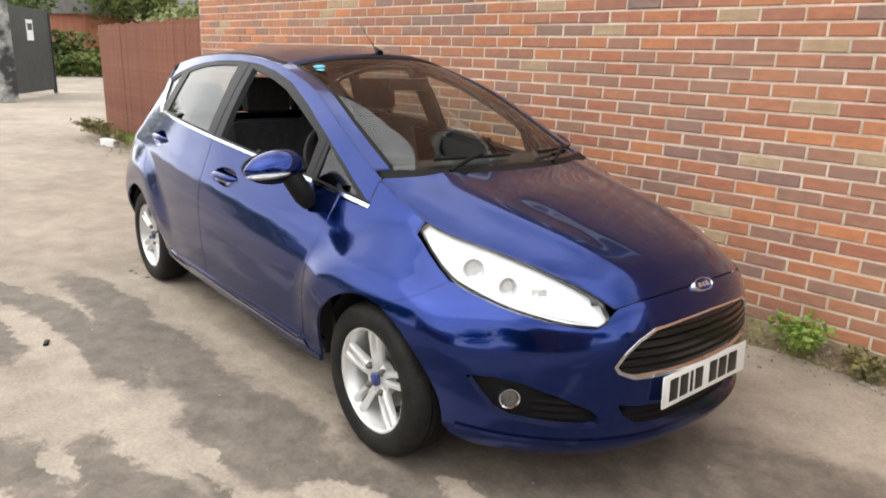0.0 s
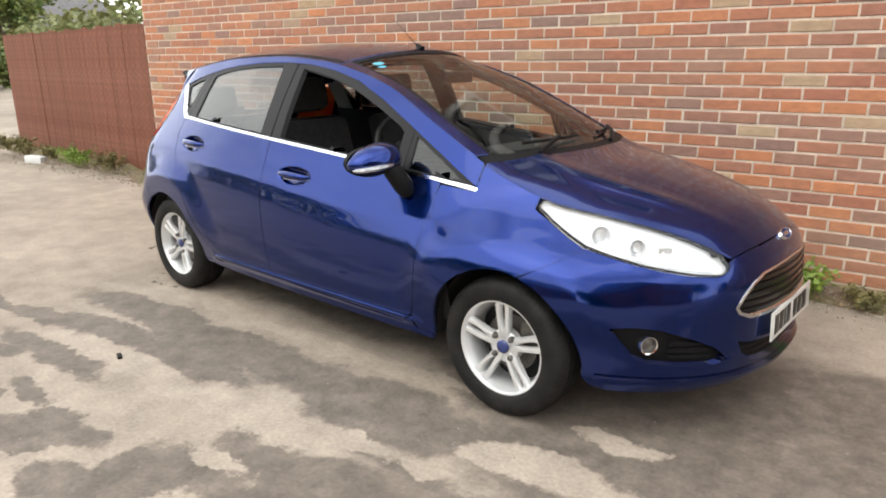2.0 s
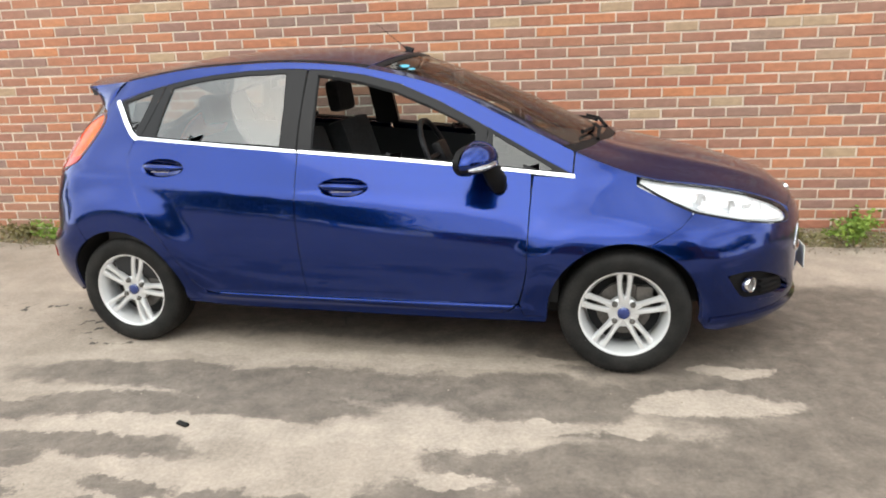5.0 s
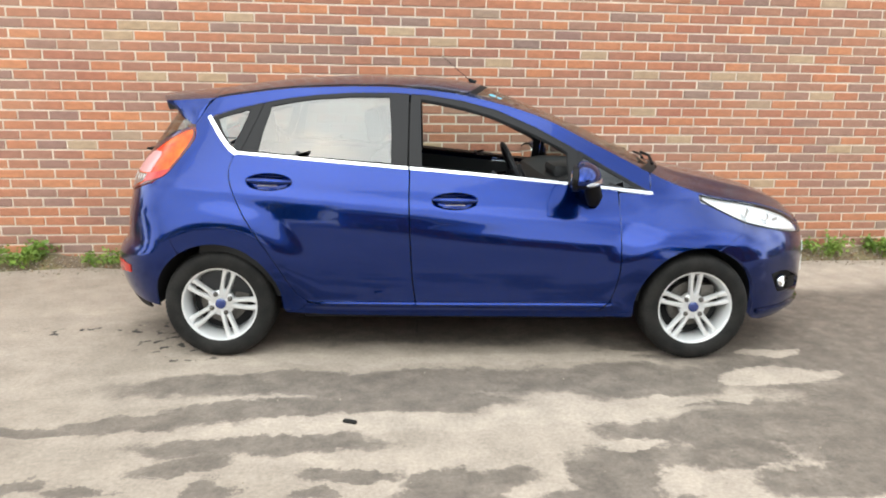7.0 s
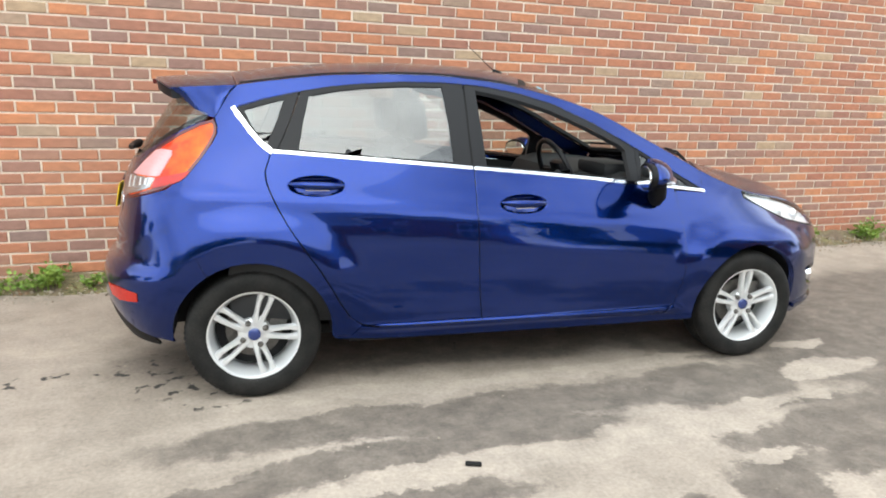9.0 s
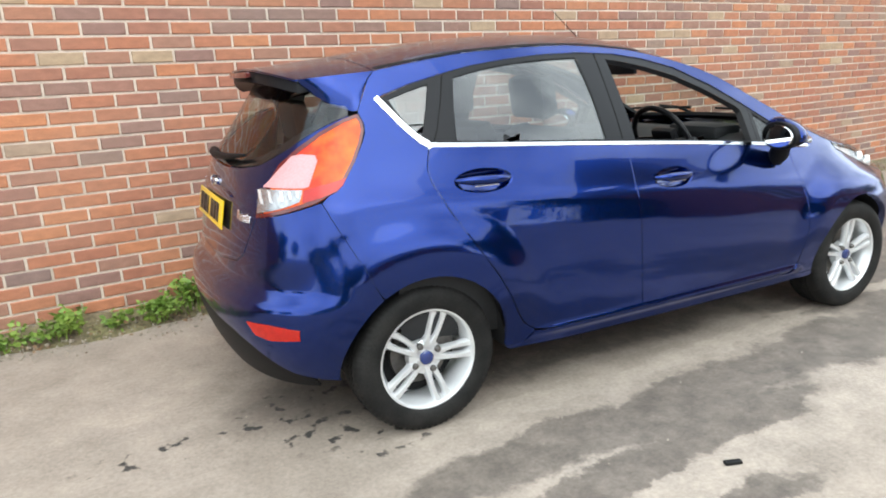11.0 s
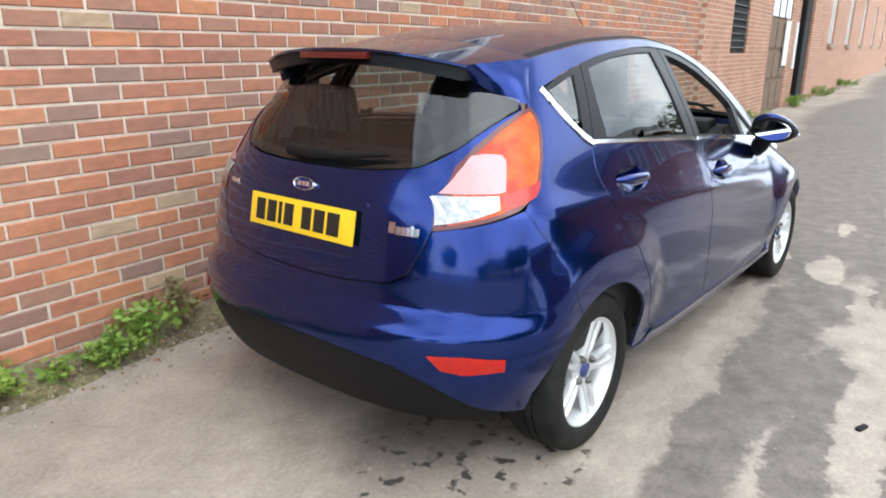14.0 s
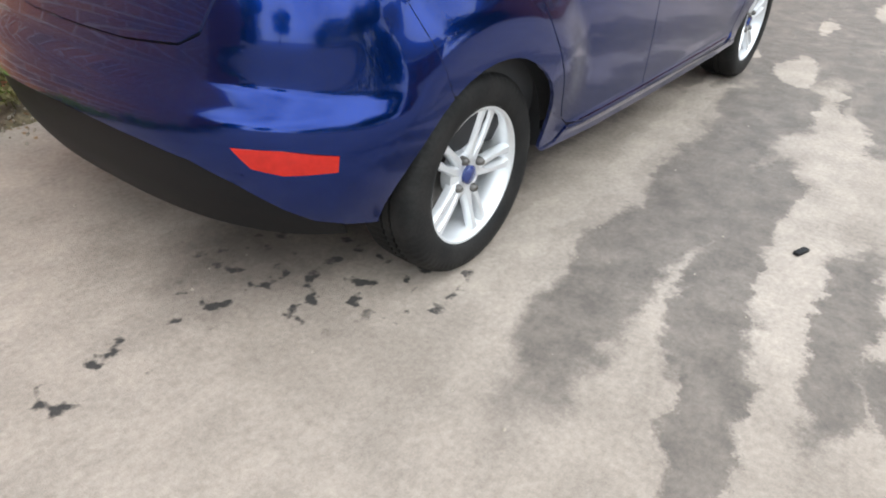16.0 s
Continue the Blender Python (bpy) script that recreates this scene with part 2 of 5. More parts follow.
def split_round(poly, cx, cz, rx, rz):
    """The outline cut along z = cz into two, with an oval left free on the cut."""
    got = []
    for low in (False, True):
        p = clip_half(poly, 1, cz, low)
        out = []
        for i, a in enumerate(p):
            b = p[(i + 1) % len(p)]
            out.append(a)
            if abs(a[1] - cz) < 1e-9 and abs(b[1] - cz) < 1e-9 and abs(a[0] - b[0]) > 3 * rx:
                way = 1 if b[0] > a[0] else -1
                for k in range(25):
                    th = math.pi * k / 24
                    out.append((cx - way * rx * math.cos(th), cz + (-1 if low else 1) * rz * math.sin(th)))
        got.append(out)
    return got


def side(x, z):
    """The body's side by x and z."""
    return ring(s_of_x(x, z), z)


def to_s(poly):
    return [(s_of_x(x, z), z) for x, z in poly]


def arc(cx, cz, r, a0, a1, n=14):
    return [(cx + r * math.cos(radians(a0 + (a1 - a0) * i / n)), cz + r * math.sin(radians(a0 + (a1 - a0) * i / n))) for i in range(n + 1)]


def keyhole(outer, hole):
    """One outline that goes round a hole."""
    def area(p):
        return sum(a[0] * b[1] - b[0] * a[1] for a, b in zip(p, p[1:] + p[:1]))
    if area(outer) * area(hole) > 0:
        hole = hole[::-1]
    i, j = min(((i, j) for i in range(len(outer)) for j in range(len(hole))), key=lambda k: math.dist(outer[k[0]], hole[k[1]]))
    return outer[:i + 1] + hole[j:] + hole[:j + 1] + outer[i:]


# ---------------------------------------------------------------- car body surface
def curve1(points):
    """A smooth one-dimensional curve through a few (position, value) pairs."""
    px, py = np.array(points, float).T
    h, d = np.diff(px), np.diff(py) / np.diff(px)
    m = np.zeros(len(px))
    for i in range(1, len(px) - 1):
        if d[i - 1] * d[i] > 0:
            a, b = 2 * h[i] + h[i - 1], h[i] + 2 * h[i - 1]
            m[i] = (a + b) / (a / d[i - 1] + b / d[i])
    m[0], m[-1] = d[0], d[-1]

    def f(q):
        q = min(max(q, px[0]), px[-1])
        i = min(int(np.searchsorted(px, q, "right")) - 1, len(h) - 1)
        t = (q - px[i]) / h[i]
        return float((1 + 2 * t) * (1 - t) ** 2 * py[i] + t * (1 - t) ** 2 * h[i] * m[i]
                     + t * t * (3 - 2 * t) * py[i + 1] + t * t * (t - 1) * h[i] * m[i + 1])
    return f


BASE = 2.489                      # wheelbase
nose_x = curve1([(.14, 3.23), (.2, 3.285), (.26, 3.315), (.36, 3.325), (.5, 3.325), (.6, 3.318), (.68, 3.295), (.75, 3.235), (.85, 3.16), (1.5, 3.12)])
tail_x = curve1([(.14, -.52), (.22, -.59), (.34, -.65), (.46, -.672), (.54, -.66), (.61, -.61), (.7, -.597), (.8, -.58), (.9, -.56), (.97, -.535),
                 (1.1, -.455), (1.22, -.375), (1.34, -.30), (1.42, -.27), (1.5, -.25)])
nose_len = curve1([(.14, .98), (.3, .98), (.6, 1.0), (.8, 1.0), (1.5, 1.0)])
tail_len = curve1([(.14, .42), (.5, .43), (.7, .40), (.9, .38), (1.1, .36), (1.5, .34)])
side_w = curve1([(-.75, .772), (-.66, .793), (-.58, .814), (-.53, .825), (-.47, .834), (-.36, .8435), (-.25, .8475), (-.15, .8480), (-.10, .8455), (-.06, .8400), (-.010, .8320), (.010, .8260), (.045, .8110), (.10, .791),
                 (.18, .759), (.28, .713), (.40, .648), (.50, .588), (.58, .535), (.66, .475)])
crease_z = curve1([(-.7, .915), (-.2, .888), (.3, .850), (.9, .797), (1.6, .745), (2.2, .71), (2.7, .685), (3.3, .66)])
front_in = curve1([(.14, .02), (.5, .012), (.62, .02), (.72, .05), (.82, .082), (.9, .10), (1.0, .105), (1.2, .09), (1.5, .08)])
rear_in = curve1([(.14, .03), (.5, .025), (.7, .03), (.85, .045), (1.0, .07), (1.2, .09), (1.5, .085)])
PN, PT = 2.4, 2.7


def arch_r(x, z, ax):
    return math.hypot(x - ax, z - .285)


def width(x, z):
    """Half the body's width at x and z, before the ends round off."""
    d = z - crease_z(x)
    w = side_w(d)
    if x > .9:
        w -= front_in(z) * ((x - .9) / 1.35) ** 1.5
    if x < .7:
        w -= rear_in(z) * ((.7 - x) / .8) ** 1.6
    for ax, up in ((0., .034), (BASE, .033)):
        r = arch_r(x, z, ax)
        k = min(max((.58 - r) / .17, 0), 1)
        q = min(max(((z - .285) / max(r, .1) - .02) / .70, 0), 1)
        w += up * k * k * (3 - 2 * k) * q * q * (3 - 2 * q)
    if .40 < x < 2.10:            # the raised fold along the foot of the doors
        w += .011 * math.exp(-((z - .298) / .016) ** 2) * min((x - .40) / .15, (2.10 - x) / .10, 1)
    return w


def ring(s, z):
    """The side of the body, on the positive side: s 0 to 1 round the tail, 1 to 2 along the side, 2 to 3 round the nose."""
    xr, xf, lr, lf = tail_x(z), nose_x(z), tail_len(z), nose_len(z)
    if s < 1:
        a = s * math.pi / 2
        x, k = xr + lr * (1 - max(math.cos(a), 0) ** (2 / PT)), max(math.sin(a), 0) ** (2 / PT)
    elif s > 2:
        a = (3 - s) * math.pi / 2
        x, k = xf - lf * (1 - max(math.cos(a), 0) ** (2 / PN)), max(math.sin(a), 0) ** (2 / PN)
    else:
        x, k = xr + lr + (s - 1) * (xf - lf - xr - lr), 1.0
    return Vector((x, width(x, z) * k, z))


def s_of_x(x, z):
    """s at which the side passes x."""
    xr, xf, lr, lf = tail_x(z), nose_x(z), tail_len(z), nose_len(z)
    if x < xr + lr:
        c = min(max((1 - (x - xr) / lr), 0), 1) ** (PT / 2)
        return math.acos(c) / (math.pi / 2)
    if x > xf - lf:
        c = min(max((1 - (xf - x) / lf), 0), 1) ** (PN / 2)
        return 3 - math.acos(c) / (math.pi / 2)
    return 1 + (x - xr - lr) / (xf - lf - xr - lr)


def s_of_y(y, z, front):
    """s at which the nose (front) or the tail stands y from the middle."""
    lo, hi = (2.0, 3.0) if front else (0.0, 1.0)
    for _ in range(26):
        mid = (lo + hi) / 2
        big = ring(mid, z).y > y
        if front:
            lo, hi = (mid, hi) if big else (lo, mid)
        else:
            lo, hi = (lo, mid) if big else (mid, hi)
    return (lo + hi) / 2


# the upper side: bonnet, windscreen and roof between two edge lines
edge_z = curve1([(-.45, 1.30), (-.1, 1.325), (.1, 1.355), (.4, 1.39), (.8, 1.403), (1.15, 1.38), (1.4, 1.335), (1.65, 1.265), (1.95, 1.125), (2.24, .985), (2.35, .935), (2.6, .853),
                 (2.8, .820), (2.95, .789), (3.1, .741), (3.25, .665)])
mid_z = curve1([(-.45, 1.335), (-.2, 1.375), (.1, 1.422), (.4, 1.455), (.75, 1.472), (1.05, 1.468), (1.35, 1.435), (1.6, 1.350), (2.1, 1.145), (2.4, 1.005), (2.5, .975), (2.7, .94), (2.9, .89),
                (3.05, .845), (3.17, .795), (3.27, .718)])
sweep = curve1([(-.5, -.06), (.0, -.02), (.5, .03), (1.0, .08), (1.5, .13), (2.3, .18), (2.8, .13), (3.25, .06)])


def top(u, v):
    """The upper side: u along the middle line, v from -1 to 1 across."""
    q = abs(v)
    xe = u - sweep(u)
    x = u - sweep(u) * q * q
    ze = edge_z(xe)
    ye = width(xe, ze)
    lf = nose_len(ze)
    t = (nose_x(ze) - xe) / lf
    if t < 1:
        ye *= max(1 - max(1 - t, 0) ** PN, .0) ** (1 / PN)
    z = ze + (mid_z(u) - ze) * (1 - q ** 2.3)
    return Vector((x, v * ye, z))

# ---------------------------------------------------------------- the car
car = new("car")
car.matrix_world = pose(.0647, -1.341, 0, 0, 0, -4.72)
tagged(car, "dark metallic blue five-door hatchback parked beside the brick wall", "car")

R_ARCH = .332
belt = curve1([(-.2, 1.085), (.09, 1.068), (.5, 1.040), (.975, 1.003), (1.4, .967), (1.815, .926), (2.247, .879), (2.4, .86)])
glass_top = [(2.247, .885), (2.13, .945), (2.034, .998), (1.83, 1.108), (1.646, 1.203), (1.439, 1.290), (1.26, 1.335), (1.081, 1.362), (.874, 1.373), (.68, 1.370), (.494, 1.356), (.35, 1.338),
             (.212, 1.312), (.08, 1.282), (-.036, 1.246), (-.052, 1.229), (-.025, 1.19), (.013, 1.138), (.04, 1.108), (.069, 1.084), (.095, 1.066)]
rear_door_back = [(.092, 1.058), (.066, .984), (.07, .94), (.082, .904), (.11, .84), (.151, .766), (.215, .668), (.286, .565), (.335, .48), (.367, .419), (.41, .35), (.464, .314)]
lamp_front = [(2.535, .836), (2.548, edge_z(2.548) - .004)] + [(x, edge_z(x) - .004) for x in (2.6, 2.66, 2.72, 2.78, 2.84, 2.9, 2.96, 3.02, 3.08, 3.13, 3.17)] + [(3.203, .668), (3.206, .652), (3.195, .638), (3.13, .645), (3.055, .659),
              (2.98, .673), (2.905, .689), (2.83, .706), (2.77, .722), (2.70, .752), (2.62, .79)]
lamp_rear = [(-.137, 1.186), (-.128, 1.16), (-.130, 1.13), (-.150, 1.09), (-.19, 1.03), (-.235, .975), (-.277, .943), (-.345, .908), (-.40, .888), (-.454, .868), (-.513, .845), (-.505, .88),
             (-.481, .931), (-.452, .975), (-.415, 1.024), (-.35, 1.078), (-.272, 1.13), (-.19, 1.17)]
edge_line = [(x, edge_z(x) - .002) for x in np.linspace(-.06, 2.25, 40)]



def oval(cx, cz):
    return [(cx + .122 * math.cos(a), cz + .043 * math.sin(a)) for a in np.linspace(0, 2 * math.pi, 41)[:-1]]


def dished(cx, cz):
    """The door's skin, hollowed behind the handle."""
    def surf(x, z):
        p = side(x, z)
        r = min(math.hypot((x - cx) / .122, (z - cz) / .043), 1)
        p.y -= .030 * (1 - r * r) ** 1.0
        return p
    return surf


for f in (-1, 1):
    # front door and rear door, below the glass
    top_f = [(x, belt(x) - .010) for x in np.linspace(.985, 2.072, 14)]
    door_f = top_f + [(2.075, .80), (2.072, .72), (2.068, .60), (2.066, .49), (2.05, .40), (2.03, .33), (1.985, .288), (1.9, .284), (1.02, .303), (1.004, .42), (.994, .55), (.986, .72), (.983, .85)]
    d = shell_part("front_door", [to_s(q) for q in split_round(inset(dense(door_f), .0016), 1.215, .838, .122, .043)], ring, PAINT, car, .012, .022, flips=(f,))
    top_r = [(x, belt(x) - .010) for x in np.linspace(.980, .095, 12)]
    door_r = top_r + rear_door_back + [(.52, .306), (.62, .303), (1.0165, .303), (1.0005, .42), (.9905, .55), (.9825, .72), (.9795, .85)]
    e = shell_part("rear_door", [to_s(q) for q in split_round(inset(dense(door_r), .0016), .273, .925, .122, .043)], ring, PAINT, car, .012, .022, flips=(f,))

    # window frames, glass, belt moulding
    open_f = [(1.035, 1.343), (1.14, 1.326), (1.26, 1.302), (1.42, 1.258), (1.60, 1.185), (1.78, 1.100), (1.812, 1.075), (1.818, .936), (1.4, .977), (1.045, 1.009)]
    out_f = [(1.83, 1.108), (1.646, 1.203), (1.439, 1.290), (1.26, 1.335), (1.081, 1.362), (.985, 1.370), (.980, 1.2), (.980, 1.005)] + [(x, belt(x)) for x in np.linspace(1.0, 1.862, 8)] + [(1.866, 1.085)]
    shell_part("window_frame", [to_s(keyhole(dense(out_f), dense(open_f)))], ring, TRIM, d, .03, .03, -.004, .03, flips=(f,))
    quarter = [(1.892, 1.062), (1.96, 1.022), (2.05, .972), (2.13, .928), (2.172, .902), (2.1, .904), (1.895, .928)]
    out_q = [(1.87, 1.088), (2.034, .998), (2.13, .945), (2.246, .884), (2.1, .897), (1.866, .921)]
    shell_part("quarter_light_frame", [to_s(keyhole(dense(out_q), dense(quarter)))], ring, TRIM, d, .03, .03, -.004, .02, flips=(f,))
    shell_part("quarter_light", [to_s(dense(inset(quarter, -.004)))], ring, QUARTER, d, .05, .05, -.010, 0, flips=(f,)).visible_shadow = False
    if f > 0:
        shell_part("window_pane", [to_s(dense(inset(open_f, -.005)))], ring, GLASS, d, .06, .06, -.012, 0, flips=(f,)).visible_shadow = False
    pane_r = [(.262, 1.298), (.38, 1.322), (.5, 1.338), (.68, 1.351), (.872, 1.354), (.885, 1.2), (.888, 1.024), (.6, 1.043), (.205, 1.072), (.228, 1.18)]
    out_r = [(.974, 1.371), (.874, 1.373), (.68, 1.370), (.494, 1.356), (.35, 1.338), (.226, 1.315), (.19, 1.22), (.145, 1.12), (.118, 1.07)] + [(x, belt(x)) for x in np.linspace(.14, .97, 8)] + [(.972, 1.2)]
    shell_part("window_frame", [to_s(keyhole(dense(out_r), dense(pane_r)))], ring, TRIM, e, .03, .03, -.004, .02, flips=(f,))
    shell_part("window_pane", [to_s(dense(inset(pane_r, -.004)))], ring, TINT, e, .06, .06, -.010, 0, flips=(f,)).visible_shadow = False
    pane_q = [(-.015, 1.233), (.07, 1.258), (.155, 1.280), (.12, 1.19), (.075, 1.092), (.048, 1.12), (.018, 1.165)]
    out_q = [(-.048, 1.236), (.08, 1.280), (.218, 1.312), (.185, 1.22), (.14, 1.12), (.112, 1.070), (.098, 1.070), (.06, 1.1), (.0, 1.17)]
    shell_part("rear_quarter_frame", [to_s(keyhole(dense(out_q), dense(pane_q)))], ring, TRIM, car, .03, .03, -.004, .02, flips=(f,))
    shell_part("rear_quarter_window", [to_s(dense(inset(pane_q, -.004)))], ring, TINT, car, .05, .05, -.010, 0, flips=(f,)).visible_shadow = False
    for name, owner, x0, x1 in (("chrome_strip", d, .985, 2.262), ("chrome_strip", e, .10, .973)):
        xs = np.linspace(x0, x1, 24)
        shell_part(name, [to_s([(x, belt(x) + .001) for x in xs] + [(x, belt(x) - .011) for x in xs[::-1]])], ring, CHROME, owner, .03, .03, .005, .013, "chrome waist moulding", flips=(f,))
    hook = [(.094, 1.050), (.06, 1.072), (.035, 1.098), (.0, 1.140), (-.035, 1.19), (-.066, 1.234), (-.05, 1.244), (-.018, 1.198), (.018, 1.148), (.05, 1.11), (.072, 1.09), (.096, 1.074)]
    shell_part("chrome_strip", [to_s(dense(hook, .02))], ring, CHROME, car, .03, .03, .006, .014, "chrome waist moulding", flips=(f,))

    # front wing, body side with roof rail, sill
    wing = ([(2.083, .878), (2.255, .866), (2.262, .965)] + [(x, edge_z(x) - .004) for x in np.linspace(2.28, 2.53, 8)]
            + [(2.532, .826), (2.617, .786), (2.697, .748), (2.767, .718), (2.745, .70), (2.71, .672), (2.64, .636)]
            + arc(BASE, .285, R_ARCH, 74, 182) + [(2.150, .235), (2.06, .235), (2.034, .325), (2.053, .40), (2.069, .49), (2.071, .60), (2.075, .72), (2.078, .80)])
    shell_part("front_wing", [to_s(inset(dense(wing), .0014))], ring, PAINT, car, .012, .022, flips=(f,))
    panel = ([(-.133, 1.196), (-.064, 1.310)] + edge_line + [(2.256, .97), (2.252, .89)] + glass_top[:-1]
             + [(.088, 1.055)] + [(x - .004, z) for x, z in rear_door_back] + [(.45, .262)] + [(.335, .262)] + arc(0, .285, R_ARCH, -3, 122)
             + [(-.19, .58), (-.24, .69), (-.314, .852), (-.332, .905), (-.277, .948), (-.235, .980), (-.188, 1.034), (-.146, 1.092), (-.125, 1.13), (-.123, 1.16)])
    shell_part("body_side", [to_s(inset(dense(panel), .0012))], ring, PAINT, car, .012, .022, flips=(f,))
    sill = [(.34, .256), (.42, .262), (.46, .305), (.55, .298), (1.0, .297), (1.98, .279), (2.03, .318), (2.055, .262), (2.15, .262), (2.15, .245), (1.9, .240), (.6, .243), (.36, .25)]
    shell_part("sill", [to_s(dense(sill))], ring, PAINT, car, .012, .022, .005, flips=(f,))

    # headlamp
    h = shell_part("headlight", [to_s(inset(dense(lamp_front, .02), .002))], ring, LENS, car, .012, .022, 0, .0, "clear headlight with bright silver reflectors", flips=(f,))
    h.visible_shadow = False
    shell_part("lamp_bowl", [to_s(inset(dense(lamp_front, .02), .001))], ring, LAMPBOWL, h, .015, .02, -.022, .0, flips=(f,))
    shell_part("lamp_rim", [to_s(keyhole(dense(lamp_front, .02), inset(dense(lamp_front, .02), .005)))], ring, TRIM, h, .015, .02, -.001, .010, flips=(f,))
    for cx, cz, r in ((2.80, .752, .036), (2.93, .722, .030)):
        c = side(cx, cz)
        ringb = lathe([(.002, .012), (r * .55, .014), (r * .62, .004), (r * .8, .010), (r, .022), (r, .0)], 24, "z")
        bmesh.ops.transform(ringb, matrix=Matrix.Translation((c.x - .012, (c.y - .018) * f, c.z)) @ Vector((.75, .65 * f, .15)).to_track_quat("Z", "Y").to_matrix().to_4x4(), verts=ringb.verts)
        part("lamp_projector", ringb, LAMPCHROME, h)
    for k in range(4):                   # upright ribs of the inner reflector
        xr = 2.975 + k * .034
        zr = edge_z(xr) - .018
        shell_part("reflector_rib", [to_s([(xr, zr - .050 + k * .004), (xr + .005, zr - .050 + k * .004), (xr + .005, zr), (xr, zr)])], ring, LAMPCHROME, h, .02, .02, -.016, .006, flips=(f,))
    low_strip = [(2.70, .772), (2.80, .738), (2.92, .707), (3.05, .681), (3.17, .660)]
    shell_part("lamp_strip", [to_s(open_dense(low_strip, .03) + open_dense([(x, z - .005) for x, z in low_strip], .03)[::-1])], ring, LAMPCHROME, h, .02, .02, -.015, .004, flips=(f,))
    bar = boxes([((0, 0, -.030), (.05, .012, .030))], .003)
    c = side(3.03, .695)
    bmesh.ops.transform(bar, matrix=Matrix.Translation((c.x - .04, (c.y - .022) * f, c.z)) @ pose(0, 0, 0, 0, 0, 40 * -f), verts=bar.verts)
    part("lamp_divider", bar, LAMPCHROME, h)

    # rear lamp cluster in four fields
    tl = shell_part("tail_light", [to_s(inset(dense(lamp_rear, .02), .002))], ring, AMBERRED, car, .015, .02, .0, .014, "red and orange tail light with a clear reversing lens", flips=(f,))
    rim = keyhole(dense(lamp_rear, .02), inset(dense(lamp_rear, .02), .010))
    shell_part("dark_red_rim", [to_s(rim)], ring, DARKRED, tl, .015, .02, .003, .005, flips=(f,))
    pink = [(-.474, .950), (-.42, 1.008), (-.373, 1.052), (-.345, 1.058), (-.308, 1.055), (-.306, 1.040), (-.33, 1.0), (-.355, .957), (-.37, .952), (-.45, .950)]
    shell_part("pink_lens", [to_s(dense(pink, .015))], ring, PINKLENS, tl, .015, .02, .004, .005, flips=(f,))
    white = [(-.508, .862), (-.490, .930), (-.484, .944), (-.376, .946), (-.394, .910), (-.45, .885)]
    shell_part("reversing_lens", [to_s(dense(white, .015))], ring, WHITELENS, tl, .015, .02, .004, .005, flips=(f,))
    for xf in (-.492, -.470, -.440, -.418, -.398):      # upright facets behind the clear lens
        shell_part("lens_facet", [to_s([(xf, .893 + (xf + .5) * .3), (xf + .006, .893 + (xf + .5) * .3), (xf + .010, .940), (xf + .004, .940)])], ring, LAMPCHROME, tl, .02, .02, .005, .003, flips=(f,))
    for k in range(5):                   # fine ribs moulded across the orange field
        zr = .995 + k * .026
        xa = -.285 + k * .020
        shell_part("lens_rib", [to_s([(xa, zr), (xa + .052, zr + .007), (xa + .052, zr + .0095), (xa, zr + .0025)])], ring, AMBERRED, tl, .02, .02, .0025, .003, flips=(f,))
    shell_part("red_lens", [to_s(dense([(-.388, .906), (-.372, .946), (-.30, .962), (-.232, .980), (-.250, .958), (-.276, .938), (-.33, .920)], .015))], ring, REDLENS, tl, .015, .02, .004, .005, flips=(f,))

    # door handles in their dishes
    for owner, cx, cz, wx in ((e, .273, .925, .122), (d, 1.215, .838, .122)):
        shell_part("handle_dish", [oval(cx, cz)], dished(cx, cz), PAINT, owner, .02, .012, 0, 0, flips=(f,))
        hb = bmesh.new()
        k = []
        for i in range(13):
            t = -1 + 2 * i / 12
            p = side(cx + wx * .93 * t, cz - .004 * t)
            off = -.004 + .022 * (1 - t ** 4)
            k.append((p.x, (p.y + off) * f, p.z + .003))
        tube(hb, k, [.006 + .012 * (1 - abs(-1 + 2 * i / 12) ** 3) for i in range(13)], 10)
        part("door_handle", hb, PAINT, owner)
        lb = bmesh.new()
        tube(lb, [(side(cx + a, cz - .02).x, (side(cx + a, cz - .02).y + .012) * f, cz - .016) for a in (-.05, 0, .05)], .003, 6)
        part("handle_trim", lb, CHROME, owner)

    # door mirror
    fbm = bmesh.new()
    tube(fbm, [(.02, .0, -.06), (.015, .02, -.02), (-.01, .06, .05), (-.03, .08, .09)], [.030, .045, .042, .03], 12)
    for v in fbm.verts:
        v.co.y *= f
    mirror = part("door_mirror", fbm, BLACK, car, "body-coloured door mirror on a black foot")
    mirror.matrix_local = pose(1.915, f * .735, .885)
    for nm, m_, zs in (("mirror_cap", PAINT, 1), ("mirror_shroud", BLACK, -1)):
        cap = bmesh.new()
        bmesh.ops.create_icosphere(cap, subdivisions=4, radius=1)
        bmesh.ops.bisect_plane(cap, geom=cap.verts[:] + cap.edges[:] + cap.faces[:], plane_co=(0, 0, -.22), plane_no=(0, 0, zs), clear_inner=True)
        for v in cap.verts:
            q = v.co
            w_ = 1 - .18 * q.y
            q.x = (.095 if q.x > 0 else .04) * q.x * w_
            q.z *= (.075 if q.z > 0 else .058) * w_
            q.y = q.y * .125 * f
        o_ = part(nm, cap, m_, mirror)
        o_.matrix_local = pose(-.075, f * .105, .085, f * -7, 0, f * 16)
    ibm = bmesh.new()
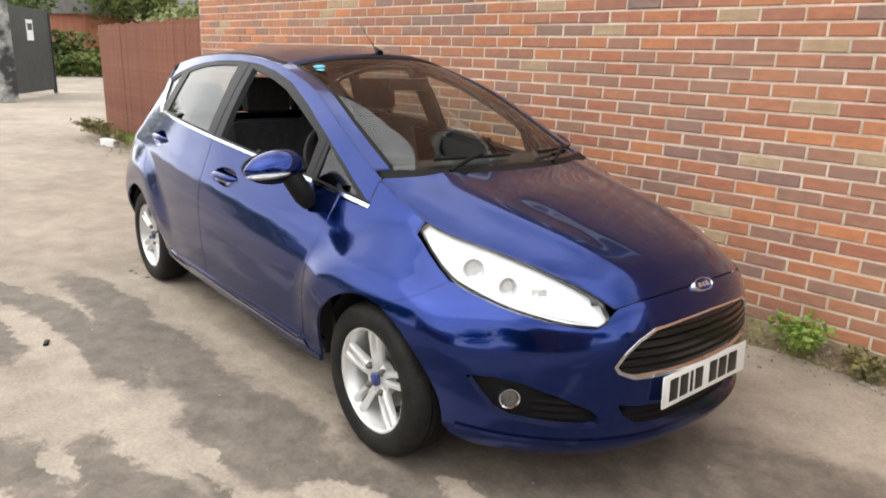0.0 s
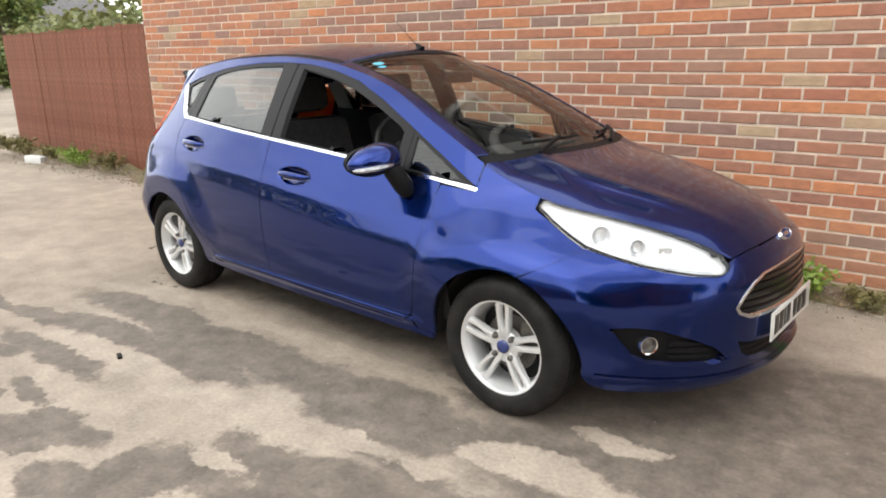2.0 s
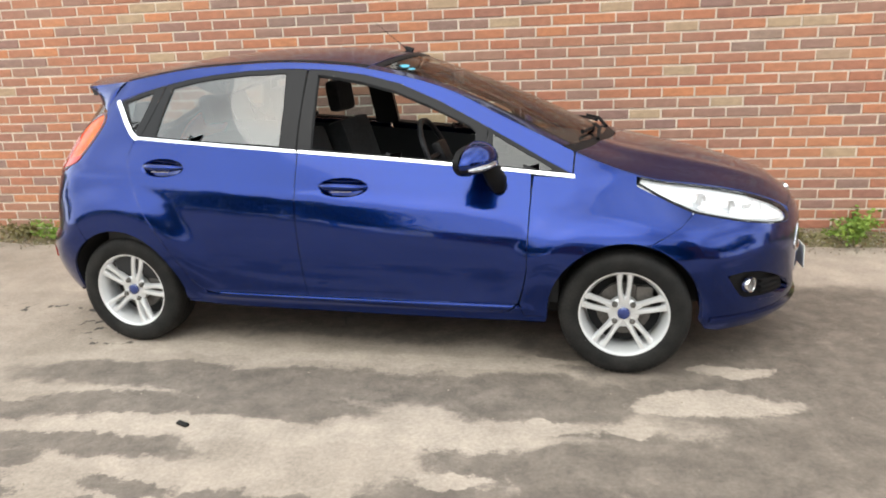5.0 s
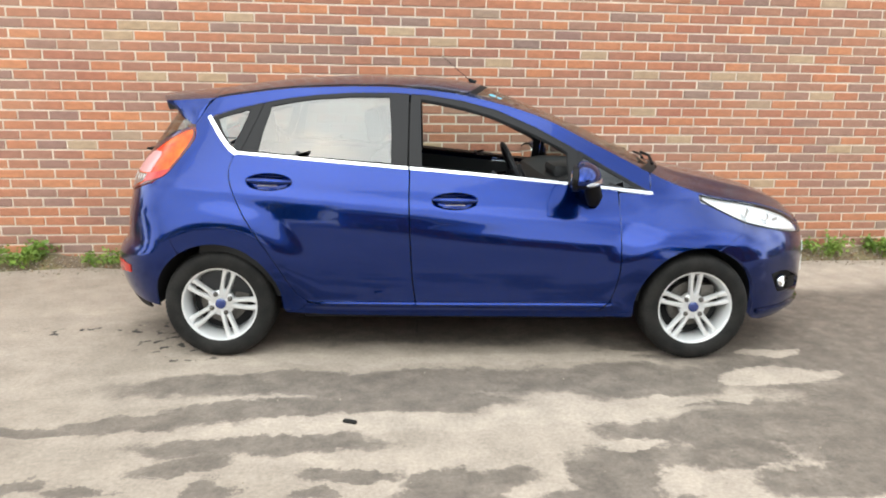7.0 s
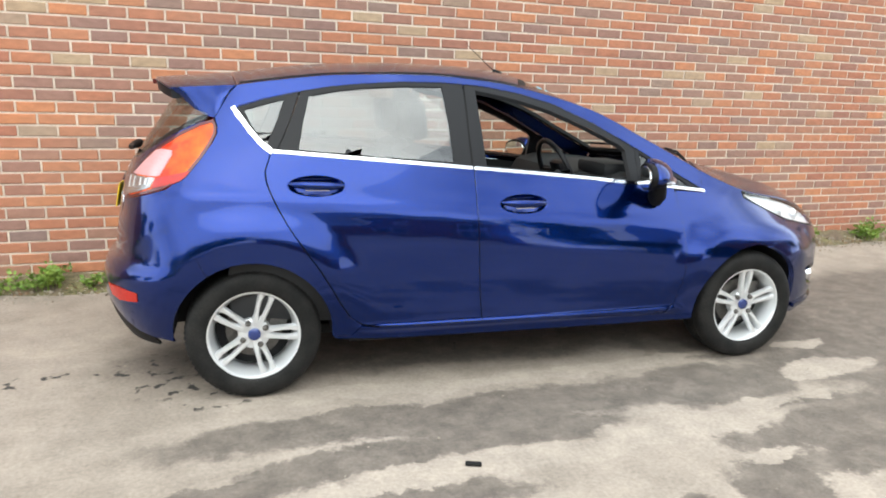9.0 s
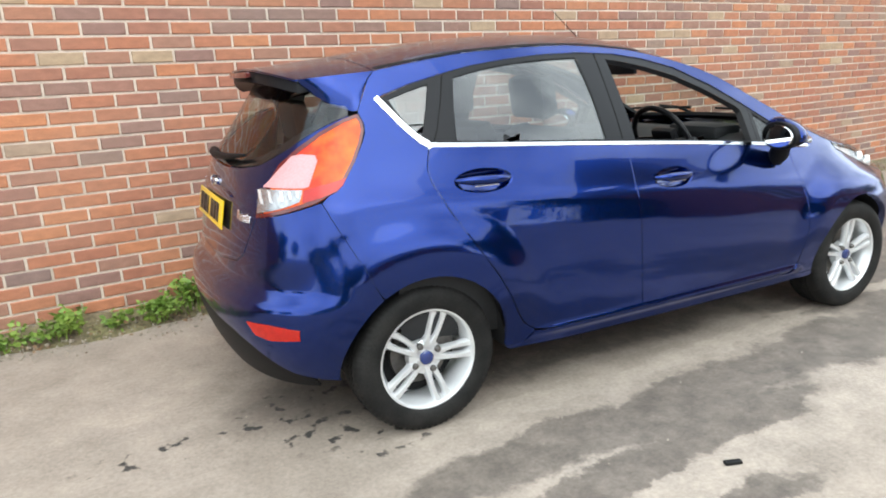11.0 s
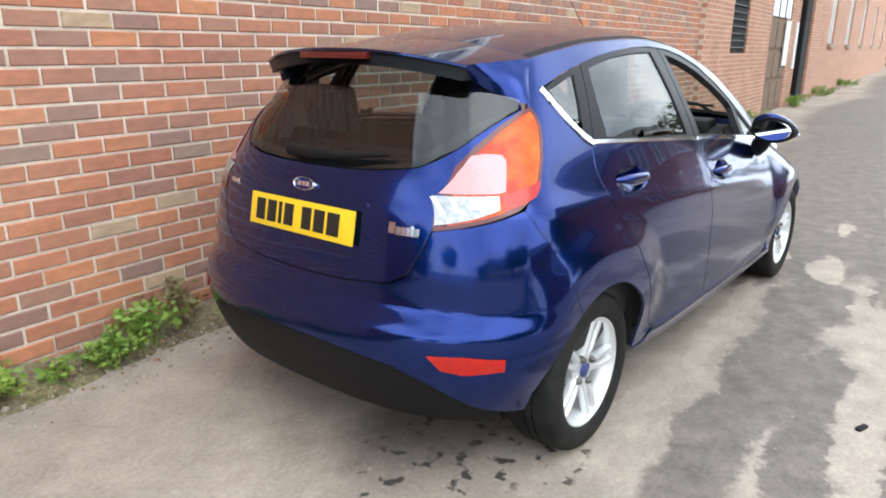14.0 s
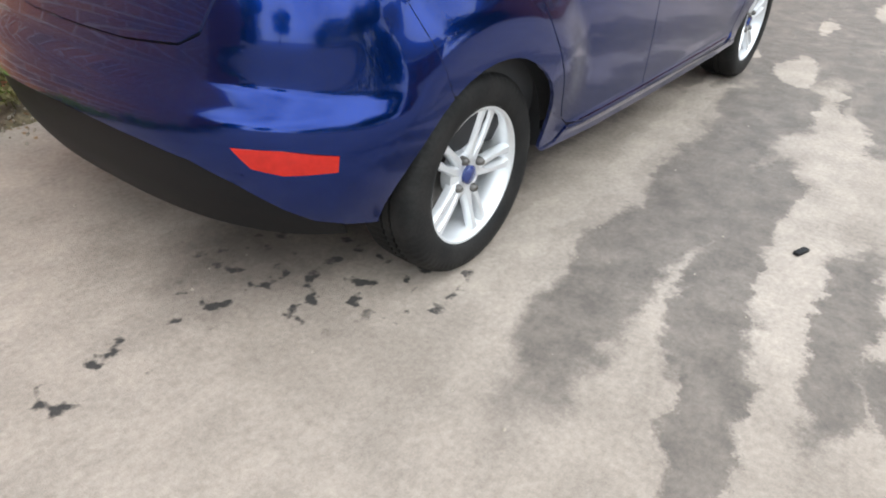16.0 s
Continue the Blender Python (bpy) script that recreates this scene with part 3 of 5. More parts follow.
    tube(ibm, [(.094 * math.cos(a) * .98 + .006, f * .122 * math.sin(a), -.012) for a in np.linspace(-.35, 1.25, 9)], [.006, .011, .012, .012, .012, .012, .011, .010, .005], 8)
    o_ = part("indicator", ibm, WHITELENS, mirror, "clear indicator lens")
    o_.matrix_local = pose(-.075, f * .105, .085, f * -7, 0, f * 16)
    rimo = part("mirror_rim", lathe([(.001, .0), (.085, .0), (.09, -.006), (.088, -.03)], 32, "z"), BLACK, mirror)
    rimo.matrix_local = pose(-.113, f * .103, .082, 0, -90, f * 16) @ Matrix.Diagonal((.72, 1.32, 1, 1))
    mgo = part("mirror_glass", lathe([(.001, .0), (.085, .0), (.09, -.006)], 32, "z"), MIRROR, mirror)
    mgo.matrix_local = pose(-.118, f * .102, .081, 0, -90, f * 16) @ Matrix.Diagonal((.58, 1.16, 1, 1))

    # dark reflector in the rear bumper
    rf = [(s_of_y(y, z, False), z) for y, z in ((.56, .487), (.66, .492), (.752, .482), (.748, .445), (.66, .434), (.60, .445))]
    shell_part("rear_reflector", [rf], ring, REDLENS, car, .03, .02, .004, .012, "red bumper reflector", flips=(f,))

    # wheel-arch liners
    for ax in (0, BASE):
        lb = bmesh.new()
        rows = []
        for y in (.50, .60, .70, .80):
            rows.append([lb.verts.new((x, f * min(y, side(x, max(z, .2)).y - .006), z)) for x, z in arc(ax, .285, R_ARCH + .004, -3, 183, 24)])
        for a, b in zip(rows, rows[1:]):
            for i in range(24):
                lb.faces.new((a[i], a[i + 1], b[i + 1], b[i]))
        c0 = lb.verts.new((ax, f * .5, .285))
        for i in range(24):
            lb.faces.new((c0, rows[0][i + 1], rows[0][i]))
        part("wheel_arch_liner", lb, DARK, car)


# ---- upper body
def tops(poly):
    return [(u, max(min(v, 1), -1)) for u, v in poly]


span = np.linspace(-1, 1, 25)
bonnet = [(2.435, v) for v in span] + [(u, 1) for u in np.linspace(2.5, 3.2, 18)] + [(3.262, v) for v in span[::-1]] + [(u, -1) for u in np.linspace(3.2, 2.5, 18)]


def bonnet_surf(u, v):
    p = top(u, v)
    q = abs(v)
    p.z += .010 * math.exp(-((q - .62) / .10) ** 2) * min(max((3.25 - u) / .3, 0), 1)   # the raised folds
    return p


shell_part("bonnet", [inset(tops(bonnet), .003)], bonnet_surf, PAINT, car, .03, .05)
roof = [(-.065, v) for v in span] + [(u, 1) for u in np.linspace(0, 1.3, 26)] + [(1.385, v) for v in span[::-1]] + [(u, -1) for u in np.linspace(1.3, 0, 26)]
shell_part("roof", [inset(tops(roof), .003)], top, PAINT, car, .04, .06)
for f in (-1, 1):
    for nm, a, b, m_, u0, u1, lift in (("roof_ditch", .93, .975, BLACK, -.05, 1.38, .0015), ("windscreen_pillar", .91, 1.0, PAINT, 1.39, 2.38, 0)):
        us = np.linspace(u0, u1, 24)
        shell_part(nm, [[(u, f * a) for u in us] + [(u, f * b) for u in us[::-1]]], top, m_, car, .04, .06, lift, .01)
    us = np.linspace(1.40, 2.36, 24)
    shell_part("windscreen_surround", [[(u, f * .875) for u in us] + [(u, f * .908) for u in us[::-1]]], top, BLACK, car, .04, .06, -.003, .02)
ws = [(1.40, v * .885) for v in span] + [(u, .885) for u in np.linspace(1.45, 2.3, 20)] + [(2.385, v * .885) for v in span[::-1]] + [(u, -.885) for u in np.linspace(2.3, 1.45, 20)]
shell_part("windscreen", [ws], top, GLASS, car, .05, .08, -.006, 0, "clear raked windscreen").visible_shadow = False
shell_part("windscreen_band", [[(1.388, v * .91) for v in span] + [(1.425, v * .91) for v in span[::-1]]], top, BLACK, car, .05, .08, -.003, .01)
shell_part("scuttle_panel", [[(2.365, v * .97) for v in span] + [(2.432, v * .97) for v in span[::-1]]], top, BLACK, car, .05, .08, -.008, .02, "black scuttle grille")
for v0, s0 in ((-.62, 1), (.30, 1)):
    wb = bmesh.new()
    a = [top(2.37, v0 + .62 * i / 8) + Vector((-.02 - .012 * i / 8 * 8 / 8, 0, .022)) for i in range(9)]
    tube(wb, a, [.010] + [.007] * 7 + [.004], 8)
    b = [top(2.41, v0 + .05), top(2.39, v0 + .2) + Vector((0, 0, .03)), top(2.37, v0 + .34) + Vector((-.02, 0, .034))]
    tube(wb, b, .009, 8)
    part("windscreen_wiper", wb, BLACK, car)
stick = bmesh.new()
for k, (u, v, r) in enumerate(((1.50, -.76, .028), (1.545, -.785, .020))):
    vs = [stick.verts.new(top(u + r * .7 * math.cos(a), v + r * 1.9 * math.sin(a)) + Vector((.002, 0, .001))) for a in np.linspace(0, 2 * math.pi, 9)[:-1]]
    stick.faces.new(vs)
part("windscreen_sticker", stick, CYAN, car, "pale blue sticker", False)
ab = bmesh.new()
base = top(1.345, 0)
tube(ab, [base + Vector((.01, 0, -.004)), base + Vector((-.012, 0, .012)), base + Vector((-.03, 0, .024))], [.022, .014, .006], 10)
tube(ab, [base + Vector((-.03, 0, .022)), base + Vector((-.13, 0, .105)), base + Vector((-.19, 0, .155))], [.0025, .0018, .0014], 6)
part("roof_aerial", ab, BLACK, car, "thin black roof aerial")

# ---- nose
up_line = [(s_of_y(y, z, True), z) for y, z in ((0.0, .722), (.1, .720), (.2, .714), (.3, .703), (.365, .690))]
low_lamp = [(3.206, .650), (3.195, .634), (3.13, .641), (3.055, .655), (2.98, .669), (2.905, .685), (2.83, .702), (2.77, .717)]
half = (up_line + to_s(open_dense(low_lamp + [(2.747, .70), (2.7125, .672), (2.6425, .636)])) + to_s(arc(BASE, .285, R_ARCH, 73, -8, 40))
        + to_s([(2.84, .205)]) + [(s, .188) for s in np.linspace(s_of_x(2.9, .188), 3.0, 16)]
        + [(s_of_y(y, z, True), z) for y, z in ((0, .275), (.15, .278), (.30, .295), (.36, .335), (.385, .385), (.33, .372), (.15, .362), (0, .360))]
        + [(s_of_y(y, z, True), z) for y, z in ((0, .462), (.2, .464), (.34, .468), (.395, .492), (.41, .517), (.38, .556), (.33, .597), (.27, .628), (.15, .640), (0, .645))])
fog = [(2.915, .455), (2.99, .462), (3.066, .452), (3.15, .415), (3.21, .372), (3.235, .318), (3.2, .306), (3.12, .312), (3.03, .322), (2.985, .345), (2.95, .395)]
half = keyhole(half, to_s(dense(fog)))
shell_part("front_bumper", [half], ring, PAINT, car, .015, .022, 0, .03, flips=(1, -1))
lip = [(s, .255) for s in np.linspace(s_of_x(2.86, .25), 3.0, 18)] + [(s, .235) for s in np.linspace(3.0, s_of_x(2.86, .25), 18)]
shell_part("bumper_lip", [lip], ring, PAINT, car, .03, .02, .016, .03, flips=(1, -1))
back = [(s_of_y(y, z, True), z) for y, z in ((0, .26), (.42, .27), (.47, .50), (.3, .66), (0, .67))]
shell_part("grille_backing", [back], ring, DARK, car, .06, .04, -.05, 0, flips=(1, -1))
for f in (-1, 1):
    fb = shell_part("fog_light", [to_s(dense(inset(fog, -.008)))], ring, BLACK, car, .03, .02, -.03, 0, "round fog lamp in a black recess", flips=(f,))
    for k, dz in enumerate((.0, .026, .052)):
        shell_part("recess_rib", [to_s([(3.09, .335 + dz), (3.20 - k * .01, .332 + dz), (3.20 - k * .01, .344 + dz), (3.09, .347 + dz)])], ring, BLACK, fb, .03, .02, -.012, .018, flips=(f,))
    c = side(3.033, .392)
    for nm, prof, m_ in (("chrome_ring", [(.026, -.01), (.029, .012), (.034, .014), (.037, .004), (.037, -.012)], CHROME), ("lamp_face", [(.001, .006), (.016, .005), (.027, -.004)], STEEL)):
        b = lathe(prof, 28, "z")
        bmesh.ops.transform(b, matrix=Matrix.Translation((c.x - .012, (c.y - .012) * f, c.z)) @ Vector((.80, .6 * f, 0)).to_track_quat("Z", "Y").to_matrix().to_4x4(), verts=b.verts)
        part(nm, b, m_, fb)


def grille_w(z):
    return float(np.interp(z, (.462, .492, .517, .556, .597, .628, .645), (.335, .395, .41, .38, .33, .27, .15)))


grille = new("grille")
grille.parent = car
for z in (.492, .520, .548, .576, .604, .628):
    w = grille_w(z) - .006
    line = [(s_of_y(y, z + .007, True), z + .007) for y in np.linspace(0, w, 10)] + [(s_of_y(y, z - .009, True), z - .009) for y in np.linspace(w, 0, 10)]
    shell_part("grille_bar", [line], ring, GLOSS, grille, .05, .02, -.004, .03, flips=(1, -1))
    line = [(s_of_y(y, z + .010, True), z + .010) for y in np.linspace(0, w, 10)] + [(s_of_y(y, z + .006, True), z + .006) for y in np.linspace(w, 0, 10)]
    shell_part("grille_bar_edge", [line], ring, TRIM, grille, .05, .02, -.002, .012, flips=(1, -1))
go = [(y, z) for y, z in ((0, .462), (.2, .464), (.34, .468), (.395, .492), (.41, .517), (.38, .556), (.33, .597), (.27, .628), (.15, .640), (0, .645))]
gi = [(0, .474), (.2, .476), (.332, .479), (.385, .498), (.399, .517), (.371, .553), (.324, .591), (.264, .621), (.15, .634), (0, .639)]
shell_part("grille_surround", [[(s_of_y(y, z, True), z) for y, z in go + gi[::-1]]], ring, CHROME, grille, .03, .02, .004, .02, "chrome grille surround", flips=(1, -1))
for z in (.29, .315, .34):
    line = [(s_of_y(y, z + .006, True), z + .006) for y in np.linspace(0, .345, 10)] + [(s_of_y(y, z - .006, True), z - .006) for y in np.linspace(.345, 0, 10)]
    shell_part("lower_grille_bar", [line], ring, BLACK, grille, .05, .02, -.02, .02, flips=(1, -1))


def plate(name, m, material, label):
    """A number plate with raised plain bars for its characters."""
    p = part(name, boxes([((-.26, -.003, -.0555), (.26, .003, .0555))], .0025), material, car, label)
    p.matrix_local = m
    x = -.225
    for wdt in (.046, .046, .016, .046, None, .046, .05, .056):
        if wdt is None:
            x += .03
            continue
        part("plain_bar", boxes([((x, -.0055, -.037), (x + wdt, -.002, .037))], .001), INK, p)
        x += wdt + .014
    return p


plate("front_number_plate", pose(3.329, 0, .417, -3, 0, 90), WHITEPLATE, "white front number plate with dark characters")
plate("rear_number_plate", pose(-.586, 0, .822, -11, 0, -90), YELLOW, "yellow rear number plate with dark characters")


def badge(m, size):
    b = lathe([(.001, .006), (.8, .006), (.82, .009), (.95, .009), (1.0, 0), (1.0, -.01)], 36, "z")
    o = part("oval_badge", b, BADGEBLUE, car, "blue oval badge with a chrome rim")
    o.matrix_local = m @ Matrix.Diagonal((size, size * .42, 1, 1))
    r = lathe([(.82, .006), (.86, .011), (.96, .011), (1.01, .0)], 36, "z")
    part("badge_rim", r, CHROME, o)
    for x0, x1 in ((-.5, -.2), (-.12, .12), (.2, .5)):
        part("plain_bar", boxes([((x0, -.3, .004), (x1, .3, .010))]), CHROME, o)


badge(Matrix.Translation((3.267, 0, .716)) @ Vector((.74, 0, .67)).to_track_quat("Z", "X").to_matrix().to_4x4() @ pose(0, 0, 0, 0, 0, 90), .058)
badge(Matrix.Translation((-.553, 0, .928)) @ Vector((-.945, 0, .33)).to_track_quat("Z", "X").to_matrix().to_4x4() @ pose(0, 0, 0, 0, 0, 90), .055)

# ---- tail
hatch_low = [(0, .648), (.2, .652), (.387, .670), (.45, .704), (.488, .78), (.513, .85), (.522, .90), (.531, .935), (.539, 1.024), (.555, 1.07), (.582, 1.135), (.597, 1.178)]
glass_low = [(.590, 1.185), (.545, 1.125), (.509, 1.077), (.47, 1.045), (.42, 1.018), (.30, 1.002), (.15, .995), (0, .993)]
tailgate = shell_part("tailgate", [[(s_of_y(y if y > .01 else 0, z, False), z) for y, z in inset(dense(hatch_low + glass_low, .03), .003)]], ring, PAINT, car, .02, .022, flips=(1, -1), label="blue tailgate with a wiper and a yellow number plate")
rear_glass = [(0, .997), (.15, .999), (.30, 1.006), (.42, 1.022), (.509, 1.081), (.545, 1.129), (.585, 1.185), (.555, 1.25), (.52, 1.31), (.50, 1.335), (.3, 1.36), (0, 1.375)]
shell_part("rear_window", [[(s_of_y(y, z, False), z) for y, z in dense(rear_glass, .03)]], ring, REARGLASS, tailgate, .04, .04, -.004, 0, "dark tinted rear window", flips=(1, -1)).visible_shadow = False
rim = [(0, .997), (.15, .999), (.30, 1.006), (.42, 1.022), (.509, 1.081), (.545, 1.129), (.585, 1.185), (.52, 1.150), (.46, 1.09), (.40, 1.052), (.28, 1.032), (0, 1.022)]
shell_part("rear_window_border", [[(s_of_y(y, z, False), z) for y, z in dense(rim, .03)]], ring, BLACK, tailgate, .04, .04, -.0075, 0, flips=(1, -1))
hot = [(s_of_y(y, z, False), z) for y, z in ((0, .918), (.23, .912), (.285, .90), (.292, .893), (.23, .899), (0, .905))]
shell_part("tailgate_grip", [hot], ring, PAINT, tailgate, .03, .02, .008, .01, flips=(1, -1))
wp = bmesh.new()
arm = [Vector((ring(s_of_y(abs(y), z, False), z).x - o, y, z)) for y, z, o in ((.10, 1.035, .03), (.0, 1.032, .04), (-.15, 1.035, .035), (-.33, 1.05, .028))]
tube(wp, arm, [.022, .018, .013, .006], 10)
part("rear_wiper", wp, BLACK, tailgate)
for x0, x1, z0, z1 in ((.375, .395, .826, .858), (.40, .412, .822, .846), (.417, .429, .822, .846), (.434, .444, .822, .846), (.449, .459, .822, .852), (.464, .476, .822, .846)):
    shell_part("plain_bar", [[(s_of_y(a, b, False), b) for a, b in ((x0, z0), (x1, z0), (x1, z1), (x0, z1))]], ring, CHROME, tailgate, .05, .05, .003, .004, flips=(-1,))
shell_part("plain_bar", [[(s_of_y(a, b, False), b) for a, b in ((.40, .88), (.46, .88), (.46, .895), (.40, .895))]], ring, CHROME, tailgate, .05, .05, .003, .004, flips=(1,))

bump_top = [(0, .644), (.2, .648), (.387, .666), (.453, .700), (.492, .778), (.517, .843)]
blue_low = [(-.325, .262), (-.40, .275), (-.47, .297)]
bump = ([(s_of_y(y, z, False), z) for y, z in open_dense(bump_top, .02)]
        + to_s(open_dense([(-.454, .864), (-.40, .883), (-.345, .902), (-.334, .903), (-.3155, .852), (-.2415, .69), (-.1915, .58)])) + to_s(arc(0, .285, R_ARCH, 123, 184, 40)) + to_s(open_dense(blue_low))
        + [(s_of_y(y, z, False), z) for y, z in ((.63, .335), (.55, .395), (.45, .435), (.3, .452), (.15, .458), (0, .46))])
shell_part("rear_bumper", [bump], ring, PAINT, car, .02, .022, flips=(1, -1))
diff = [(s_of_y(y, z, False), z) for y, z in ((0, .455), (.15, .453), (.3, .447), (.45, .43), (.55, .39), (.63, .33))] + to_s([(-.47, .292), (-.42, .278)]) + [(s, .235) for s in np.linspace(.74, 0, 12)]
shell_part("bumper_skirt", [diff], ring, BLACK, car, .02, .022, -.004, flips=(1, -1), label="black plastic lower bumper")


def spoiler_top(u, v):
    """The roof spoiler: the roof line carried back, its ends turned down."""
    k = min(max((-.06 - u) / .40, 0), 1)
    p = top(max(u, -.06), v)
    q = abs(v)
    p.x = p.x + min(u + .06, 0) * (1 - .20 * q ** 3)
    p.y *= 1 - .13 * k
    p.z += -.040 * k * (1 - q * q) - .022 * k * q * q
    return p


sp = [(-.07, v) for v in span] + [(u, 1) for u in np.linspace(-.1, -.39, 10)] + [(-.41, v) for v in span[::-1]] + [(u, -1) for u in np.linspace(-.39, -.1, 10)]
spoiler = shell_part("roof_spoiler", [inset(sp, .002)], spoiler_top, PAINT, car, .04, .06, 0, .008, "blue roof spoiler with a high brake light")
shell_part("spoiler_underside", [inset(sp, .004)], spoiler_top, TRIM, spoiler, .06, .08, -.009, .042)
shell_part("spoiler_base", [inset(sp, .012)], spoiler_top, TRIM, spoiler, .06, .08, -.050, 0)
for f in (-1, 1):
    fin = bmesh.new()
    rows = []
    for i in range(15):
        t = i / 14
        a = spoiler_top(-.068 - .337 * t, 1)
        if t < .3:
            k = t / .3
            b = side(-.066 - .070 * k, 1.312 - .120 * k)
        else:
            k = (t - .3) / .7
            tip = spoiler_top(-.405, 1) + Vector((.03, -.02, -.035))
            b = side(-.136, 1.192) * (1 - k) + tip * k + Vector((0, 0, -.012 * math.sin(math.pi * k)))
        line = [a.lerp(b, q) + Vector((0, .006 * math.sin(math.pi * q), 0)) for q in (0, .25, .5, .75, 1)] + [b + Vector((.01, -.035, .004)), a + Vector((.01, -.08, -.022))]
        rows.append([fin.verts.new((p.x, p.y * f, p.z)) for p in line])
    for a, b in zip(rows, rows[1:]):
        for k in range(6):
            fin.faces.new((a[k], a[k + 1], b[k + 1], b[k]))
    bmesh.ops.recalc_face_normals(fin, faces=fin.faces)
    part("spoiler_fin", fin, PAINT, spoiler)
bl = bmesh.new()
box(bl, (-.012, -.16, -.011), (.02, .16, .011), .004)
o = part("high_brake_light", bl, DARKRED, spoiler)
o.matrix_local = Matrix.Translation(spoiler_top(-.402, 0) + Vector((-.004, 0, -.024)))

# ---- wheels
def treaded(profile, n):
    """A tyre whose tread and shoulders are cut by slanting cross grooves."""
    bm = lathe(profile, n)
    for v in bm.verts:
        r = math.hypot(v.co.x, v.co.z)
        if r < .266:
            continue
        k = round((math.atan2(v.co.z, v.co.x) / (2 * math.pi)) * n + abs(v.co.y) * 45)
        if k % 3 == 0:
            d = .0045 if r > .279 else .002
            v.co.x, v.co.z = v.co.x * (1 - d / r), v.co.z * (1 - d / r)
    return bm


def wheel_at(x, y, f):
    w = new("wheel")
    w.parent = car
    w.matrix_local = pose(x, f * y, .285, 0, random.uniform(0, 60) if f > 0 else (18 if x < 1 else 0), 0) @ Matrix.Diagonal((1, f, 1, 1))
    tyre = part("tyre", treaded([(.190, .080), (.200, .094), (.215, .099), (.245, .100), (.268, .094), (.280, .082), (.285, .068), (.288, .045), (.288, .03), (.280, .03), (.280, .022), (.288, .022),
                               (.289, .0), (.280, -.0), (.280, -.008), (.288, -.008), (.288, -.045), (.285, -.068), (.275, -.088), (.245, -.1), (.205, -.095), (.19, -.08)], 216), RUBBER, w)
    rb = lathe([(.150, -.075), (.186, -.075), (.192, -.08), (.186, -.06), (.168, -.02), (.166, .03), (.176, .060), (.182, .072), (.184, .080), (.190, .087), (.198, .088), (.201, .084), (.196, .078)], 64)
    rim = part("rim", rb, ALLOY, w)
    part("brake_disc", lathe([(.03, .0), (.12, .0), (.12, -.02), (.03, -.02)], 40), STEEL, w)
    part("brake_drum", lathe([(.0, -.03), (.165, -.03), (.165, -.05), (.0, -.05)], 40), DARK, w)
    caliper = part("brake_caliper", boxes([((.05, -.03, .03), (.125, .018, .11))], .012), STEEL, w)
    for k in range(5):
        for leg in (-1, 1):
            sb = bmesh.new()
            rows = []
            for r, across, wd, yy, th in ((.030, .006, .020, .060, .030), (.060, .011, .0165, .065, .030), (.085, .0165, .0115, .069, .028), (.12, .0205, .0110, .072, .026), (.155, .0225, .0125, .075, .024), (.188, .0215, .0185, .077, .02)):
                a = leg * across
                sec = [(a - wd, yy - .010), (a - wd * .55, yy), (a + wd * .55, yy), (a + wd, yy - .010), (a + wd, yy - th), (a - wd, yy - th)]
                rows.append([sb.verts.new((q, y2, r)) for q, y2 in sec])
            for a, b in zip(rows, rows[1:]):
                for i in range(6):
                    sb.faces.new((a[i], a[(i + 1) % 6], b[(i + 1) % 6], b[i]))
            sb.faces.new(rows[0])
            sb.faces.new(rows[-1][::-1])
            bmesh.ops.recalc_face_normals(sb, faces=sb.faces)
            bmesh.ops.rotate(sb, cent=(0, 0, 0), matrix=Matrix.Rotation(2 * math.pi * k / 5, 3, "Y"), verts=sb.verts)
            part("spoke", sb, ALLOY, rim)
    part("hub", lathe([(.0, .060), (.055, .060), (.068, .052), (.07, .02)], 40), ALLOY, rim)
    part("centre_cap", lathe([(.0, .074), (.022, .073), (.027, .069), (.028, .055)], 28), BADGEBLUE, rim, "blue centre cap")
    for k in range(4):
        a = radians(45 + 90 * k)
        nb = lathe([(.0, .078), (.007, .078), (.011, .072), (.013, .066), (.013, .05)], 12)
        bmesh.ops.translate(nb, vec=(.054 * math.cos(a), 0, .054 * math.sin(a)), verts=nb.verts)
        part("wheel_nut", nb, STEEL, rim)
    return w


for x, y in ((0, .716), (BASE, .722)):
    for f in (-1, 1):
        wheel_at(x, y, f)

# ---- inside
for f in (-1, 1):
    inner = [(x, belt(x) - .012) for x in np.linspace(-.1, 2.2, 20)] + [(2.2, .3), (-.1, .3)]
    shell_part("door_lining", [to_s(dense(inner, .06))], ring, DASH, car, .05, .06, -.07, .0, flips=(f,))
    for xs in ((.885, 1.03), (-.12, .02)):
        bmk = [(xs[0], 1.0), (xs[1], 1.0), (xs[1], 1.34 if xs[0] > 0 else 1.25), (xs[0], 1.345 if xs[0] > 0 else 1.22)]
        shell_part("pillar_lining", [to_s(dense(bmk, .05))], ring, GREYTRIM if xs[0] < 0 else DARK, car, .05, .05, -.03, 0, flips=(f,))
    pull = boxes([((-.045, -.006, .010), (.045, .006, .020)), ((-.045, -.006, -.022), (.035, .006, -.014)), ((-.050, -.006, -.022), (-.038, .006, .020)), ((.030, -.006, -.022), (.045, .006, .020)), ((-.005, -.010, -.012), (.026, .004, .008))], .002)
    so = part("door_pull", pull, CHROME, car, "bright inner door pull")
    so.matrix_local = pose(1.58, f * .690, .890, 0, 4, 0)
shell_part("headlining", [[(u, v) for u, v in ((-.0, -.93), (1.36, -.93), (1.36, .93), (.0, .93))]], top, HEADLINER, car, .1, .15, -.035, 0)
